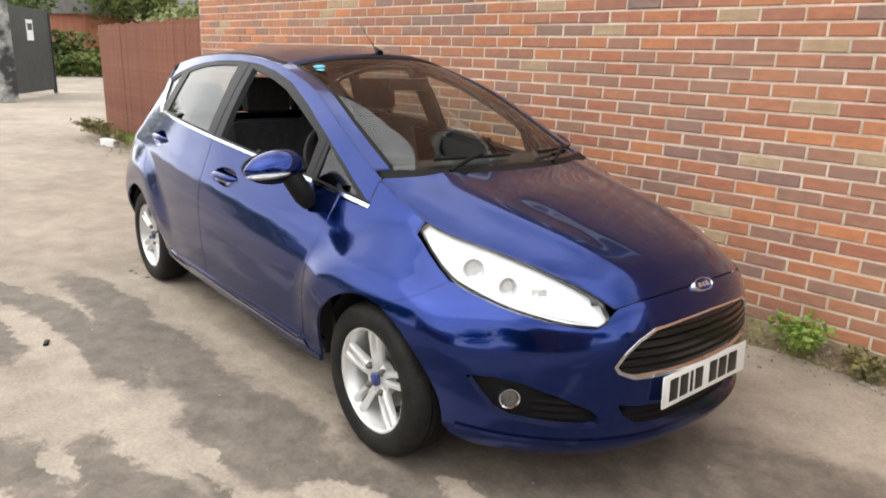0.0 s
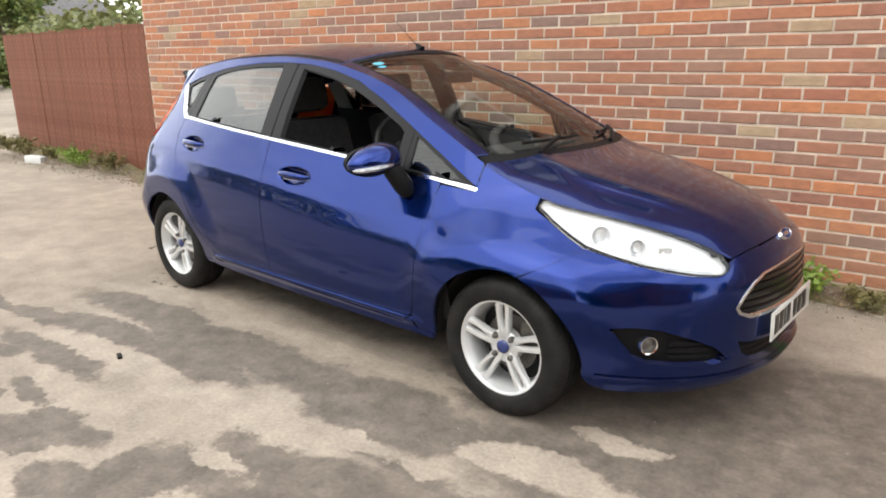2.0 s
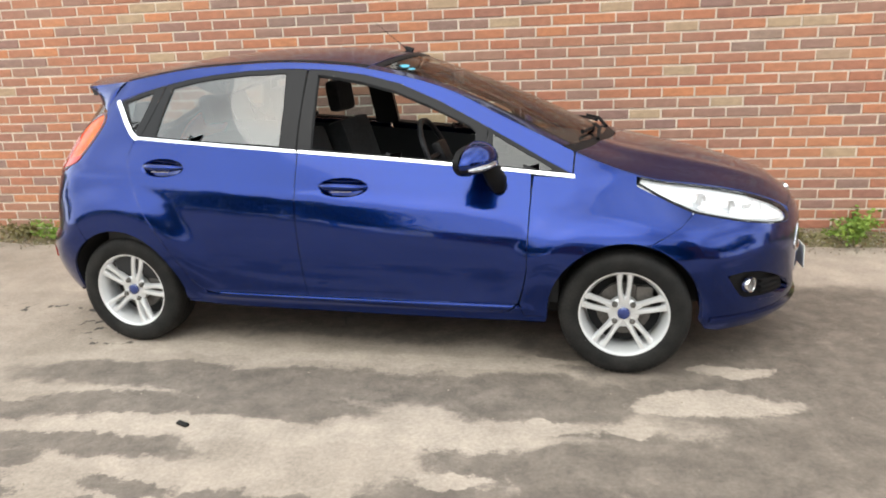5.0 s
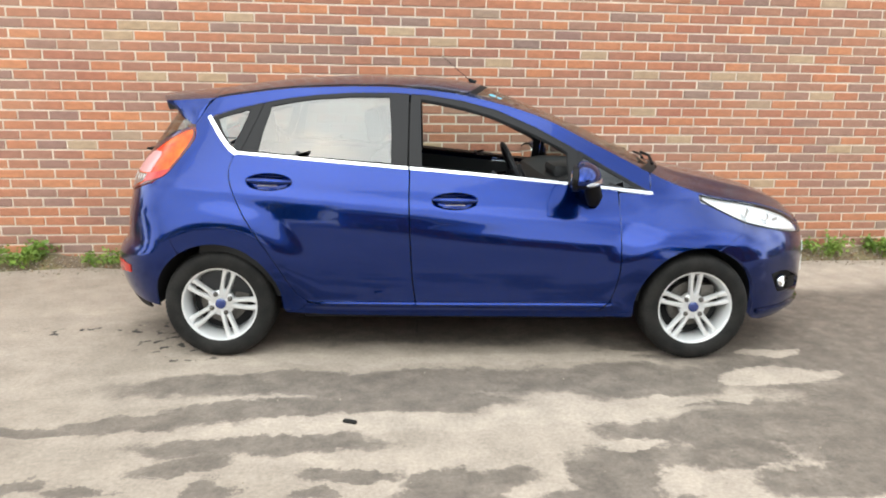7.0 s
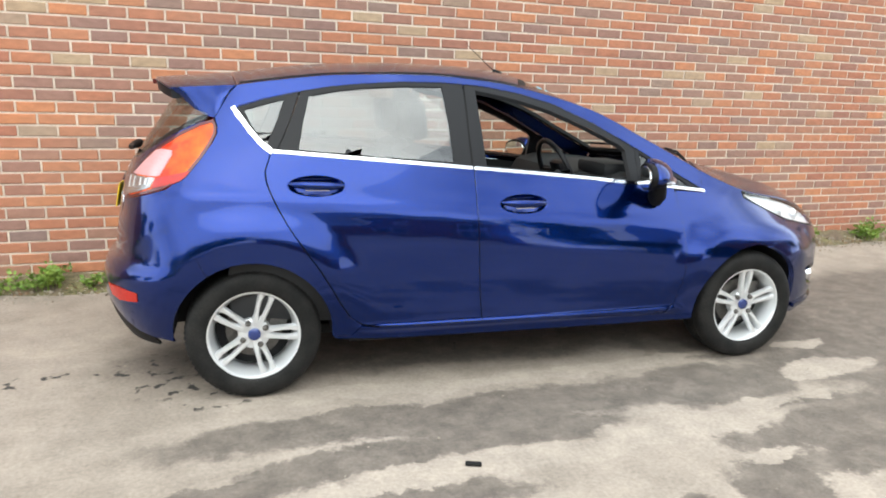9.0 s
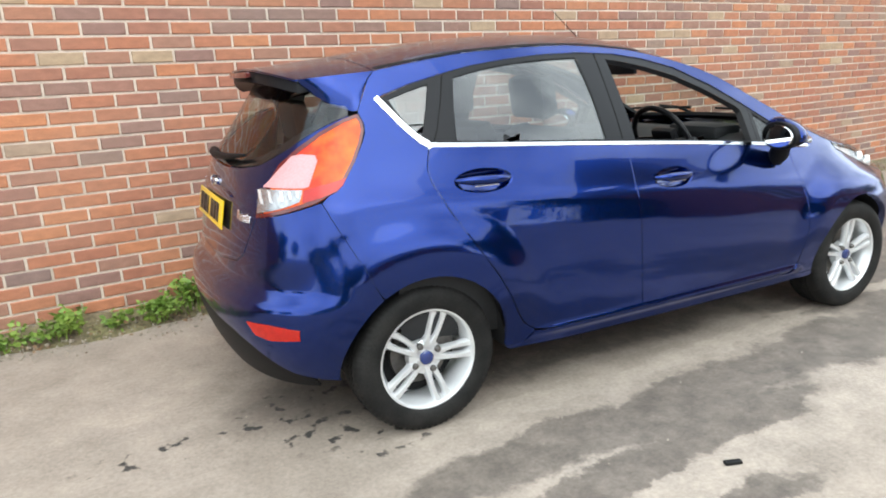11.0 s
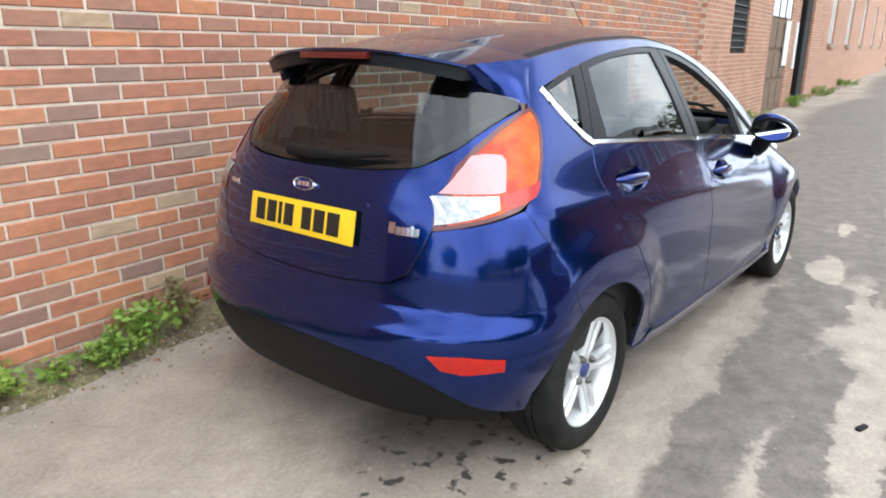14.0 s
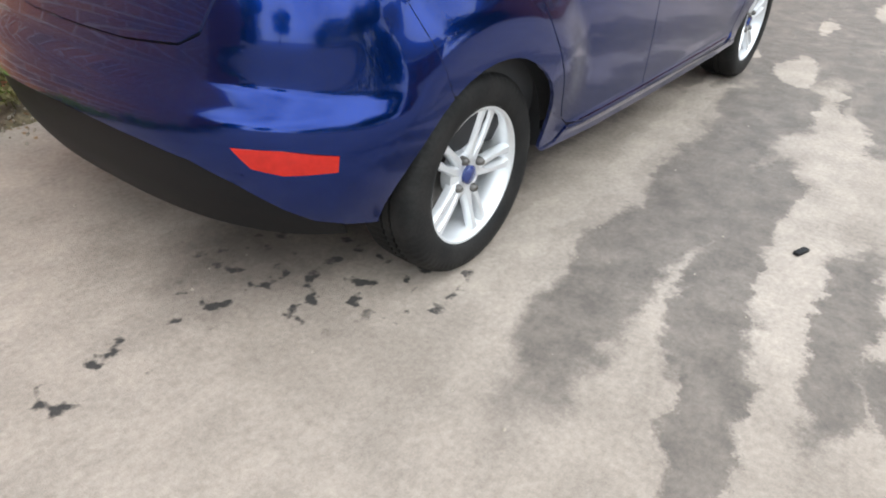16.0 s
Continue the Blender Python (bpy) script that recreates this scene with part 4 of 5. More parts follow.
part("cabin_floor", boxes([((-.25, -.56, .19), (2.4, .56, .24)), ((.42, -.70, .19), (2.05, .70, .24))], .01), DARK, car)
part("engine_bay", boxes([((2.35, -.48, .24), (3.05, .48, .70)), ((2.2, -.45, .24), (2.45, .45, .82))], .02), DARK, car)
part("boot_floor", boxes([((-.52, -.45, .26), (-.05, .45, .62))], .02), DARK, car)


def seat_at(x, y, bench=False):
    s = new("rear_bench" if bench else "front_seat")
    s.parent = car
    s.matrix_local = pose(x, y, 0)
    w = .60 if bench else .24
    part("cushion", boxes([((-.05, -w, .36), (.45, w, .54))], .05), CLOTH, s)
    b = boxes([((-.06, -w, 0), (.06, w, .60 if not bench else .52))], .045)
    bo = part("backrest", b, CLOTH, s)
    bo.matrix_local = pose(-.03, 0, .48, 0, -17, 0)
    for yy in ((-.38, .38) if bench else (0,)):
        hr = boxes([((-.045, -.135, .0), (.045, .135, .19))], .04)
        ho = part("headrest", hr, CLOTH, s)
        ho.matrix_local = pose(-.225 if not bench else -.20, yy, 1.10 if not bench else 1.03, 0, -8, 0)
        pb = bmesh.new()
        for dy in (-.05, .05):
            tube(pb, [(0, dy, -.08), (0, dy, .04)], .006, 6)
        po = part("headrest_post", pb, CHROME, s)
        po.matrix_local = ho.matrix_local.copy()


seat_at(1.02, -.36)
seat_at(1.02, .36)
seat_at(.12, 0, True)
db = bmesh.new()
prof = [(1.72, .70), (1.70, .86), (1.74, .92), (1.85, .955), (2.02, .955), (2.2, .94), (2.3, .90), (2.3, .6), (1.8, .6)]
for y0, y1 in ((-.64, .64),):
    a = [db.verts.new((x, y0, z)) for x, z in prof]
    b = [db.verts.new((x, y1, z)) for x, z in prof]
    for i in range(len(prof)):
        db.faces.new((a[i], a[(i + 1) % len(prof)], b[(i + 1) % len(prof)], b[i]))
    db.faces.new(a[::-1])
    db.faces.new(b)
box(db, (1.76, -.52, .93), (1.95, -.20, 1.0), .03)
bmesh.ops.recalc_face_normals(db, faces=db.faces)
part("dashboard", db, DASH, car, "dark plastic dashboard with an instrument hood")
sw = bmesh.new()
tube(sw, [(0, .185 * math.cos(a), .185 * math.sin(a)) for a in np.linspace(0, 2 * math.pi, 33)], .014, 8)
for a in (0, math.pi, -math.pi / 2):
    tube(sw, [(.02, .05 * math.cos(a), .05 * math.sin(a)), (0, .18 * math.cos(a), .18 * math.sin(a))], .014, 6)
box(sw, (0, -.07, -.06), (.05, .07, .06), .02)
so = part("steering_wheel", sw, TRIM, car, "black three-spoke steering wheel")
so.matrix_local = pose(1.57, -.36, .93, 0, -24, 0)
rm = part("interior_mirror", boxes([((-.01, -.12, -.03), (.015, .12, .03))], .01), TRIM, car)
rm.matrix_local = pose(1.60, 0, 1.29)

# ---------------------------------------------------------------- ground
def ground_mat():
    """Worn pale tarmac with damp dark patches, shade painted under the car, fine grit and drips."""
    m = bpy.data.materials.new("worn_tarmac")
    m.use_nodes = True
    nd, lk = m.node_tree.nodes, m.node_tree.links
    b = nd["Principled BSDF"]
    geo = nd.new("ShaderNodeNewGeometry")

    def node(kind, **kw):
        n = nd.new("ShaderNode" + kind)
        for k, v in kw.items():
            n.inputs[int(k[1:])].default_value = v
        return n

    def noise_of(scale, detail=5, rough=.6):
        n = nd.new("ShaderNodeTexNoise")
        n.inputs["Scale"].default_value, n.inputs["Detail"].default_value, n.inputs["Roughness"].default_value = scale, detail, rough
        lk.new(geo.outputs["Position"], n.inputs["Vector"])
        return n

    def math_of(op, a, c, clamp=False):
        n = nd.new("ShaderNodeMath")
        n.operation, n.use_clamp = op, clamp
        for i, q in enumerate((a, c)):
            if isinstance(q, (int, float)):
                n.inputs[i].default_value = q
            else:
                lk.new(q, n.inputs[i])
        return n.outputs[0]

    warp = noise_of(2.4, 12, .71)
    ctr = nd.new("ShaderNodeVectorMath")
    ctr.operation = "SUBTRACT"
    ctr.inputs[1].default_value = (.5, .5, .5)
    lk.new(warp.outputs["Color"], ctr.inputs[0])
    scl = nd.new("ShaderNodeVectorMath")
    scl.operation = "MULTIPLY"
    scl.inputs[1].default_value = (.75, .42, 0)
    lk.new(ctr.outputs[0], scl.inputs[0])
    pos = nd.new("ShaderNodeVectorMath")
    lk.new(geo.outputs["Position"], pos.inputs[0])
    lk.new(scl.outputs[0], pos.inputs[1])

    def blobs(items):
        """How deep a place lies inside any of the ellipses (x, y, half length, half width)."""
        best = None
        for x, y, rx, ry in items:
            a = nd.new("ShaderNodeVectorMath")
            a.operation = "SUBTRACT"
            a.inputs[1].default_value = (x, y, 0)
            lk.new(pos.outputs[0], a.inputs[0])
            q = nd.new("ShaderNodeVectorMath")
            q.operation = "MULTIPLY"
            q.inputs[1].default_value = (1 / rx, 1 / ry, 0)
            lk.new(a.outputs[0], q.inputs[0])
            le = nd.new("ShaderNodeVectorMath")
            le.operation = "LENGTH"
            lk.new(q.outputs[0], le.inputs[0])
            best = le.outputs["Value"] if best is None else math_of("MINIMUM", best, le.outputs["Value"])
        r = nd.new("ShaderNodeMapRange")
        r.interpolation_type = "SMOOTHSTEP"
        r.inputs[1].default_value, r.inputs[2].default_value, r.inputs[3].default_value, r.inputs[4].default_value = 1.14, .86, 0, 1
        lk.new(best, r.inputs[0])
        return r.outputs[0]

    damp_and_shade = blobs([(.75, -2.54, 1.20, .15), (2.0, -2.60, .6, .22), (-.65, -2.94, .5, .05), (-.1, -2.88, .4, .07), (.35, -2.80, .4, .09), (.95, -2.75, .55, .12), (.3, -3.12, .52, .08), (.1, -3.25, .2, .06),
                  (1.15, -3.43, .24, .10), (1.70, -3.42, .17, .22), (2.0, -3.08, .3, .15), (2.45, -3.06, .45, .2), (2.2, -3.3, .22, .12), (2.85, -3.3, .4, .25), (3.3, -2.2, .95, .75)])
    # the ellipse at (1.6, -1.6) paints the car's own shadow; the others are patches
    wide_and_shade = blobs([(3.9, -1.75, .95, .65), (4.8, -2.2, 1.6, 1.15), (8, -2.5, 4.2, 1.35), (16, -2.5, 8, 1.6), (42, -3, 26, 2.2), (2.6, -2.1, .6, .28), (1.6, -1.6, 2.2, .45), (-.18, -3.37, .13, .04), (-.5, -3.34, .16, .04),
                  (.2, -3.42, .1, .08), (1.06, -3.55, .2, .07), (1.65, -3.64, .3, .10), (1.85, -3.30, .22, .07), (.72, -3.36, .22, .05), (2.5, -3.52, .3, .12), (3.15, -3.02, .5, .24), (.55, -3.50, .14, .05)])
    damp_and_shade = math_of("MAXIMUM", damp_and_shade, wide_and_shade)
    pale = blobs([(1.15, -2.955, 1.1, .085), (2.15, -2.86, .2, .05), (.45, -3.01, .45, .05), (2.78, -2.61, .30, .10), (2.95, -2.30, .15, .06), (1.5, -2.27, .9, .07), (.4, -2.22, .55, .09), (1.85, -3.2, .18, .05),
                  (6.5, -3.15, 1.0, .12), (9.5, -3.3, 1.5, .14), (5.0, -2.95, .45, .10), (14, -3.5, 3, .2), (4.1, -2.6, .25, .06), (2.5, -2.85, .14, .04)])
    mask = math_of("MULTIPLY", damp_and_shade, math_of("SUBTRACT", 1.0, pale), True)
    speck = noise_of(9, 5, .7)
    edge = nd.new("ShaderNodeMapRange")
    edge.inputs[1].default_value, edge.inputs[2].default_value, edge.inputs[3].default_value, edge.inputs[4].default_value = .33, .60, .62, 1.0
    lk.new(speck.outputs["Fac"], edge.inputs[0])
    mask = math_of("MULTIPLY", mask, edge.outputs[0])
    # drips of oil behind the back wheel
    drip_zone = blobs([(-.62, -1.68, .55, .10), (-.28, -1.75, .35, .28), (-.2, -2.1, .22, .10)])
    dn = noise_of(13, 3, .5)
    dm = nd.new("ShaderNodeMapRange")
    dm.inputs[1].default_value, dm.inputs[2].default_value = .58, .64
    lk.new(dn.outputs["Fac"], dm.inputs[0])
    drips = math_of("MULTIPLY", drip_zone, dm.outputs[0])

    broad, mid, fine, grit = noise_of(.7, 5), noise_of(5, 6, .65), noise_of(55, 5, .72), noise_of(260, 2)
    base = nd.new("ShaderNodeMixRGB")
    base.inputs[1].default_value, base.inputs[2].default_value = (.300, .249, .203, 1), (.415, .348, .290, 1)
    r = nd.new("ShaderNodeMapRange")
    r.inputs[1].default_value, r.inputs[2].default_value = .35, .65
    lk.new(broad.outputs["Fac"], r.inputs[0])
    lk.new(r.outputs[0], base.inputs[0])
    dark = nd.new("ShaderNodeMixRGB")
    dark.inputs[2].default_value = (.138, .114, .094, 1)
    lk.new(base.outputs[0], dark.inputs[1])
    lk.new(mask, dark.inputs[0])
    lift = nd.new("ShaderNodeMixRGB")
    lift.inputs[2].default_value = (.48, .408, .340, 1)
    lk.new(math_of("MULTIPLY", pale, .30), lift.inputs[0])
    lk.new(dark.outputs[0], lift.inputs[1])
    oil = nd.new("ShaderNodeMixRGB")
    oil.inputs[2].default_value = (.045, .04, .036, 1)
    lk.new(lift.outputs[0], oil.inputs[1])
    lk.new(drips, oil.inputs[0])
    val = math_of("ADD", math_of("MULTIPLY", mid.outputs["Fac"], .85), math_of("ADD", math_of("MULTIPLY", fine.outputs["Fac"], .95), math_of("MULTIPLY", grit.outputs["Fac"], .35)))
    val = math_of("ADD", val, -.09)
    hs = nd.new("ShaderNodeHueSaturation")
    lk.new(val, hs.inputs["Value"])
    lk.new(oil.outputs[0], hs.inputs["Color"])
    lk.new(hs.outputs[0], b.inputs["Base Color"])
    rr = nd.new("ShaderNodeMapRange")
    rr.inputs[3].default_value, rr.inputs[4].default_value = .95, .70
    lk.new(mask, rr.inputs[0])
    lk.new(rr.outputs[0], b.inputs["Roughness"])
    bp = nd.new("ShaderNodeBump")
    bp.inputs["Strength"].default_value, bp.inputs["Distance"].default_value = .5, .006
    lk.new(math_of("ADD", fine.outputs["Fac"], grit.outputs["Fac"]), bp.inputs["Height"])
    lk.new(bp.outputs[0], b.inputs["Normal"])
    return m


def brick_mat(name, source):
    """Facing brick: the tone changes from brick to brick."""
    m = bpy.data.materials.new(name)
    m.use_nodes = True
    nd, lk = m.node_tree.nodes, m.node_tree.links
    b = nd["Principled BSDF"]
    b.inputs["Roughness"].default_value = .88
    if source == "island":
        rnd = nd.new("ShaderNodeNewGeometry").outputs["Random Per Island"]
    else:
        rnd = nd.new("ShaderNodeObjectInfo").outputs["Random"]
    ramp = nd.new("ShaderNodeValToRGB")
    cr = ramp.color_ramp
    cr.interpolation = "LINEAR"
    tones = [(0, (.46, .195, .105)), (.16, (.37, .150, .098)), (.34, (.52, .215, .105)), (.48, (.31, .148, .110)), (.62, (.44, .180, .100)), (.74, (.27, .160, .135)), (.86, (.38, .190, .125)),
             (.945, (.25, .165, .142)), (.962, (.46, .335, .22)), (1, (.42, .295, .19))]
    cr.elements[0].position, cr.elements[0].color = 0, (*tones[0][1], 1)
    cr.elements[1].position, cr.elements[1].color = 1, (*tones[-1][1], 1)
    for p, c in tones[1:-1]:
        cr.elements.new(p).color = (*c, 1)
    lk.new(rnd, ramp.inputs[0])
    geo = nd.new("ShaderNodeNewGeometry")
    mp = nd.new("ShaderNodeMapping")
    mp.inputs["Scale"].default_value = (1, 1, 2.2)
    lk.new(geo.outputs["Position"], mp.inputs[0])
    n1, n2 = nd.new("ShaderNodeTexNoise"), nd.new("ShaderNodeTexNoise")
    n1.inputs["Scale"].default_value, n1.inputs["Detail"].default_value = 14, 6
    n2.inputs["Scale"].default_value, n2.inputs["Detail"].default_value = 110, 4
    n3 = nd.new("ShaderNodeTexNoise")
    n3.inputs["Scale"].default_value = .9
    for n in (n1, n2, n3):
        lk.new(mp.outputs[0], n.inputs["Vector"])
    a, c2 = nd.new("ShaderNodeMapRange"), nd.new("ShaderNodeMapRange")
    a.inputs[3].default_value, a.inputs[4].default_value = .62, 1.38
    c2.inputs[3].default_value, c2.inputs[4].default_value = .80, 1.20
    lk.new(n1.outputs["Fac"], a.inputs[0])
    lk.new(n2.outputs["Fac"], c2.inputs[0])
    mu, hs = nd.new("ShaderNodeMath"), nd.new("ShaderNodeHueSaturation")
    mu.operation = "MULTIPLY"
    lk.new(a.outputs[0], mu.inputs[0])
    lk.new(c2.outputs[0], mu.inputs[1])
    lk.new(mu.outputs[0], hs.inputs["Value"])
    lk.new(ramp.outputs[0], hs.inputs["Color"])
    # pale bloom in drifts
    bl = nd.new("ShaderNodeMixRGB")
    bl.inputs[2].default_value = (.38, .24, .17, 1)
    br = nd.new("ShaderNodeMapRange")
    br.inputs[1].default_value, br.inputs[2].default_value, br.inputs[4].default_value = .45, .75, .4
    lk.new(n3.outputs["Fac"], br.inputs[0])
    lk.new(br.outputs[0], bl.inputs[0])
    lk.new(hs.outputs[0], bl.inputs[1])
    lk.new(bl.outputs[0], b.inputs["Base Color"])
    bp = nd.new("ShaderNodeBump")
    bp.inputs["Strength"].default_value, bp.inputs["Distance"].default_value = .5, .003
    lk.new(n2.outputs["Fac"], bp.inputs["Height"])
    lk.new(bp.outputs[0], b.inputs["Normal"])
    return m


GROUND = ground_mat()
BRICK, BRICKS = brick_mat("facing_brick", "object"), brick_mat("facing_bricks", "island")
MORTAR = mat("mortar", (.70, .60, .50), .95, 0, .16, 90, .4, 0, (.56, .47, .385), 5)
FENCE = mat("stained_fence", (.170, .055, .032), .85, 0, .30, 30, .2, 0, (.21, .082, .050), 3, .08)
SOIL = mat("soil_and_moss", (.15, .110, .075), .95, 0, .55, 45, .7, 0, (.17, .155, .07), 5)
LEAF = mat("weed_leaf", (.13, .23, .03), .55, 0, .3, 60, 0, 0, (.22, .31, .05), 9)
LEAFDRY = mat("dry_leaf", (.20, .17, .06), .7, 0, .3, 60, 0, 0, (.13, .12, .05), 9)
TREELEAF = mat("tree_leaf", (.05, .085, .018), .7, 0, .35, 8, 0, 0, (.10, .13, .035), 2)
HEDGELEAF = mat("hedge_leaf", (.05, .09, .018), .7, 0, .35, 8, 0, 0, (.14, .16, .03), 1.2)
BARK = mat("bark", (.10, .075, .055), .9, 0, .3, 20, .4)
STONE = mat("grit", (.34, .29, .23), .9, 0, .3, 40)
WHITE = mat("white_paint", (.75, .75, .73), .5, 0, .06, 40)
GATE = mat("black_gate", (.018, .018, .019), .55, 0, .2, 20, 0, 0, (.03, .03, .03), 3)
SLATE = mat("roof_slate", (.11, .105, .11), .75, 0, .25, 12, .2, 0, (.15, .14, .14), 2)
FARBRICK = mat("far_brick", (.30, .11, .06), .9, 0, .2, 25, 0, 0, (.24, .09, .055), 2)
DARKGLASS = mat("dark_window_glass", (.03, .035, .04), .05, 0, .1, 2)
PEEL = mat("peeling_paint", (.03, .03, .032), .8, 0, .3, 30, .2, 0, (.42, .42, .40), 2.6)
WOOD = mat("weathered_board", (.20, .14, .10), .9, 0, .3, 14, .2)
GALV = mat("grey_louvre", (.05, .05, .055), .6, .3, .2, 30)

gb = bmesh.new()
bmesh.ops.create_grid(gb, x_segments=40, y_segments=40, size=400)
tagged(obj("ground", gb, GROUND), "worn pale tarmac yard with dark damp patches and painted shade under the car", kind="structure")

# ---------------------------------------------------------------- brick wall
WX0, WX1, WTOP = -3.6, 9.0, 5.0
OX0, OX1, OZ0, OZ1 = 1.20, 3.0, 2.637, 4.212     # the window high in the wall
wall = tagged(obj("wall_north", boxes([((WX0 + .004, .006, -.1), (OX0, .225, WTOP)), ((OX1, .006, -.1), (WX1, .225, WTOP)), ((OX0, .006, -.1), (OX1, .225, OZ0)), ((OX0, .006, OZ1), (OX1, .225, WTOP))]), MORTAR, None, False), "red brick wall in stretcher bond with pale mortar", kind="structure")


def brick_boxes(rng, rows):
    """One mesh of many bricks with rounded front edges; rows of (x0, x1, z)."""
    vs, fs = [], []
    for x0, x1, z in rows:
        d = rng.uniform(-.0025, .003)
        b = .004
        k = len(vs)
        z0, z1 = z, z + .0625
        j = [rng.uniform(-.0015, .0015) for _ in range(4)]
        vs += [(x0 + j[0], .03, z0), (x1 + j[1], .03, z0), (x1 + j[1], .03, z1 + j[2]), (x0 + j[0], .03, z1 + j[2]),
               (x0 + j[0], d + b, z0), (x1 + j[1], d + b, z0), (x1 + j[1], d + b, z1 + j[2]), (x0 + j[0], d + b, z1 + j[2]),
               (x0 + b + j[0], d, z0 + b), (x1 - b + j[1], d, z0 + b), (x1 - b + j[1], d, z1 - b + j[2]), (x0 + b + j[0], d, z1 - b + j[2])]
        for a, c in ((0, 1), (1, 2), (2, 3), (3, 0)):
            fs += [(k + a, k + c, k + 4 + c, k + 4 + a), (k + 4 + a, k + 4 + c, k + 8 + c, k + 8 + a)]
        fs.append((k + 8, k + 9, k + 10, k + 11))
    return vs, fs


rng = random.Random(4)
near, rest = [], []
for j in range(-1, int(WTOP / .075) + 1):
    z = .012 + j * .075
    off = (j % 2) * .1125 + .03
    n = int((WX1 - WX0) / .225) + 2
    for i in range(-1, n):
        x0, x1 = WX0 + off + i * .225, WX0 + off + i * .225 + .2125
        x0, x1 = max(x0, WX0), min(x1, WX1)
        if OZ0 - .01 < z < OZ1 and x0 < OX1 and x1 > OX0:
            if x0 < OX0:
                x1 = OX0
            elif x1 > OX1:
                x0 = OX1
            else:
                continue
        if x1 - x0 < .04 or z + .065 > WTOP:
            continue
        (near if -1.75 < x0 < .45 and .05 < z < 1.9 and len(near) < 300 else rest).append((x0, x1, z))
v, fc = brick_boxes(rng, rest)
me = bpy.data.meshes.new("brickwork")
me.from_pydata(v, [], fc)
me.materials.append(BRICKS)
ob = new("brickwork", me)
ob.parent = wall
ob["kind"] = "stuff"

def lane_brick():
    m = mat("lane_brick", (.4, .2, .12), .9)
    nd, lk = m.node_tree.nodes, m.node_tree.links
    co, sx, cb = nd.new("ShaderNodeTexCoord"), nd.new("ShaderNodeSeparateXYZ"), nd.new("ShaderNodeCombineXYZ")
    lk.new(co.outputs["Object"], sx.inputs[0])
    lk.new(sx.outputs[0], cb.inputs[0])
    lk.new(sx.outputs[2], cb.inputs[1])
    bt, n = nd.new("ShaderNodeTexBrick"), nd.new("ShaderNodeTexNoise")
    bt.inputs["Color1"].default_value, bt.inputs["Color2"].default_value, bt.inputs["Mortar"].default_value = (.48, .25, .16, 1), (.38, .18, .12, 1), (.58, .47, .38, 1)
    bt.inputs["Scale"].default_value, bt.inputs["Mortar Size"].default_value, bt.inputs["Brick Width"].default_value, bt.inputs["Row Height"].default_value = 1, .006, .225, .075
    lk.new(cb.outputs[0], bt.inputs["Vector"])
    n.inputs["Scale"].default_value, n.inputs["Detail"].default_value = 1.6, 6
    lk.new(co.outputs["Object"], n.inputs["Vector"])
    r, h = nd.new("ShaderNodeMapRange"), nd.new("ShaderNodeHueSaturation")
    r.inputs[3].default_value, r.inputs[4].default_value = .7, 1.3
    lk.new(n.outputs["Fac"], r.inputs[0])
    lk.new(r.outputs[0], h.inputs["Value"])
    lk.new(bt.outputs["Color"], h.inputs["Color"])
    lk.new(h.outputs[0], nd["Principled BSDF"].inputs["Base Color"])
    return m


w_ = tagged(part("window_1", boxes([((OX0, .10, OZ0), (OX1, .13, OZ1))]), DARKGLASS, None, "", False), "white-framed window high in the brick wall", kind="structure")
part("window_frame", boxes([((OX0, .03, OZ0), (OX0 + .07, .13, OZ1)), ((OX1 - .07, .03, OZ0), (OX1, .13, OZ1)), ((OX0 + .07, .03, OZ1 - .07), (OX1 - .07, .13, OZ1)), ((OX0 + .07, .03, OZ0), (OX1 - .07, .13, OZ0 + .07))]
                           + [((x - .03, .05, OZ0 + .07), (x + .03, .125, OZ1 - .07)) for x in (1.8, 2.4)]), WHITE, w_, "", False)
part("window_sill", boxes([((OX0 - .08, -.06, OZ0 - .06), (OX1 + .08, .04, OZ0))], .006), WHITE, w_, "", False)

# second building along the lane, its bricks too far off to tell apart
annexe = tagged(obj("wall_annexe", boxes([((9.0, -.07, -.1), (10.75, .22, 5.2)), ((10.75, -.07, -.1), (12.0, .22, 1.30)), ((10.75, -.07, 3.0), (12.0, .22, 5.2)), ((12.0, -.07, -.1), (14.2, .22, 5.2)),
                                          ((14.2, -.07, 3.3), (16.6, .22, 5.2)), ((16.6, -.07, -.1), (18.6, .22, 5.2)), ((18.6, -.07, 3.0), (20.2, .22, 5.2)), ((20.2, -.07, -.1), (60, .22, 1.55)),
                                          ((20.2, -.07, 3.6), (60, .22, 5.2))] + [((a, -.07, 1.55), (b, .22, 3.6)) for a, b in ((20.2, 24.0), (25.6, 29.5), (31.2, 35.5), (37.3, 42.5), (44.5, 50), (52, 60))], 0),
                    lane_brick(), None, False), "red brick building along the lane with tall windows", kind="structure")
vent = tagged(part("louvre_vent", boxes([((10.75, -.03, 1.30), (12.0, .05, 3.0))]), DARK, None, "", False), "dark grey louvred vent in the brick wall", "vent")
for k in range(14):
    b = boxes([((10.78, -.065, 0), (11.97, .0, .02))])
    o = part("slat", b, GALV, vent, "", False)
    o.matrix_local = pose(0, 0, 1.36 + k * .118, -22, 0, 0)
win = tagged(part("boarded_window", boxes([((14.2, -.03, .0), (16.6, .04, 3.3))]), WOOD, None, "", False), "old brown timber loading door with glazed top panes", "door")
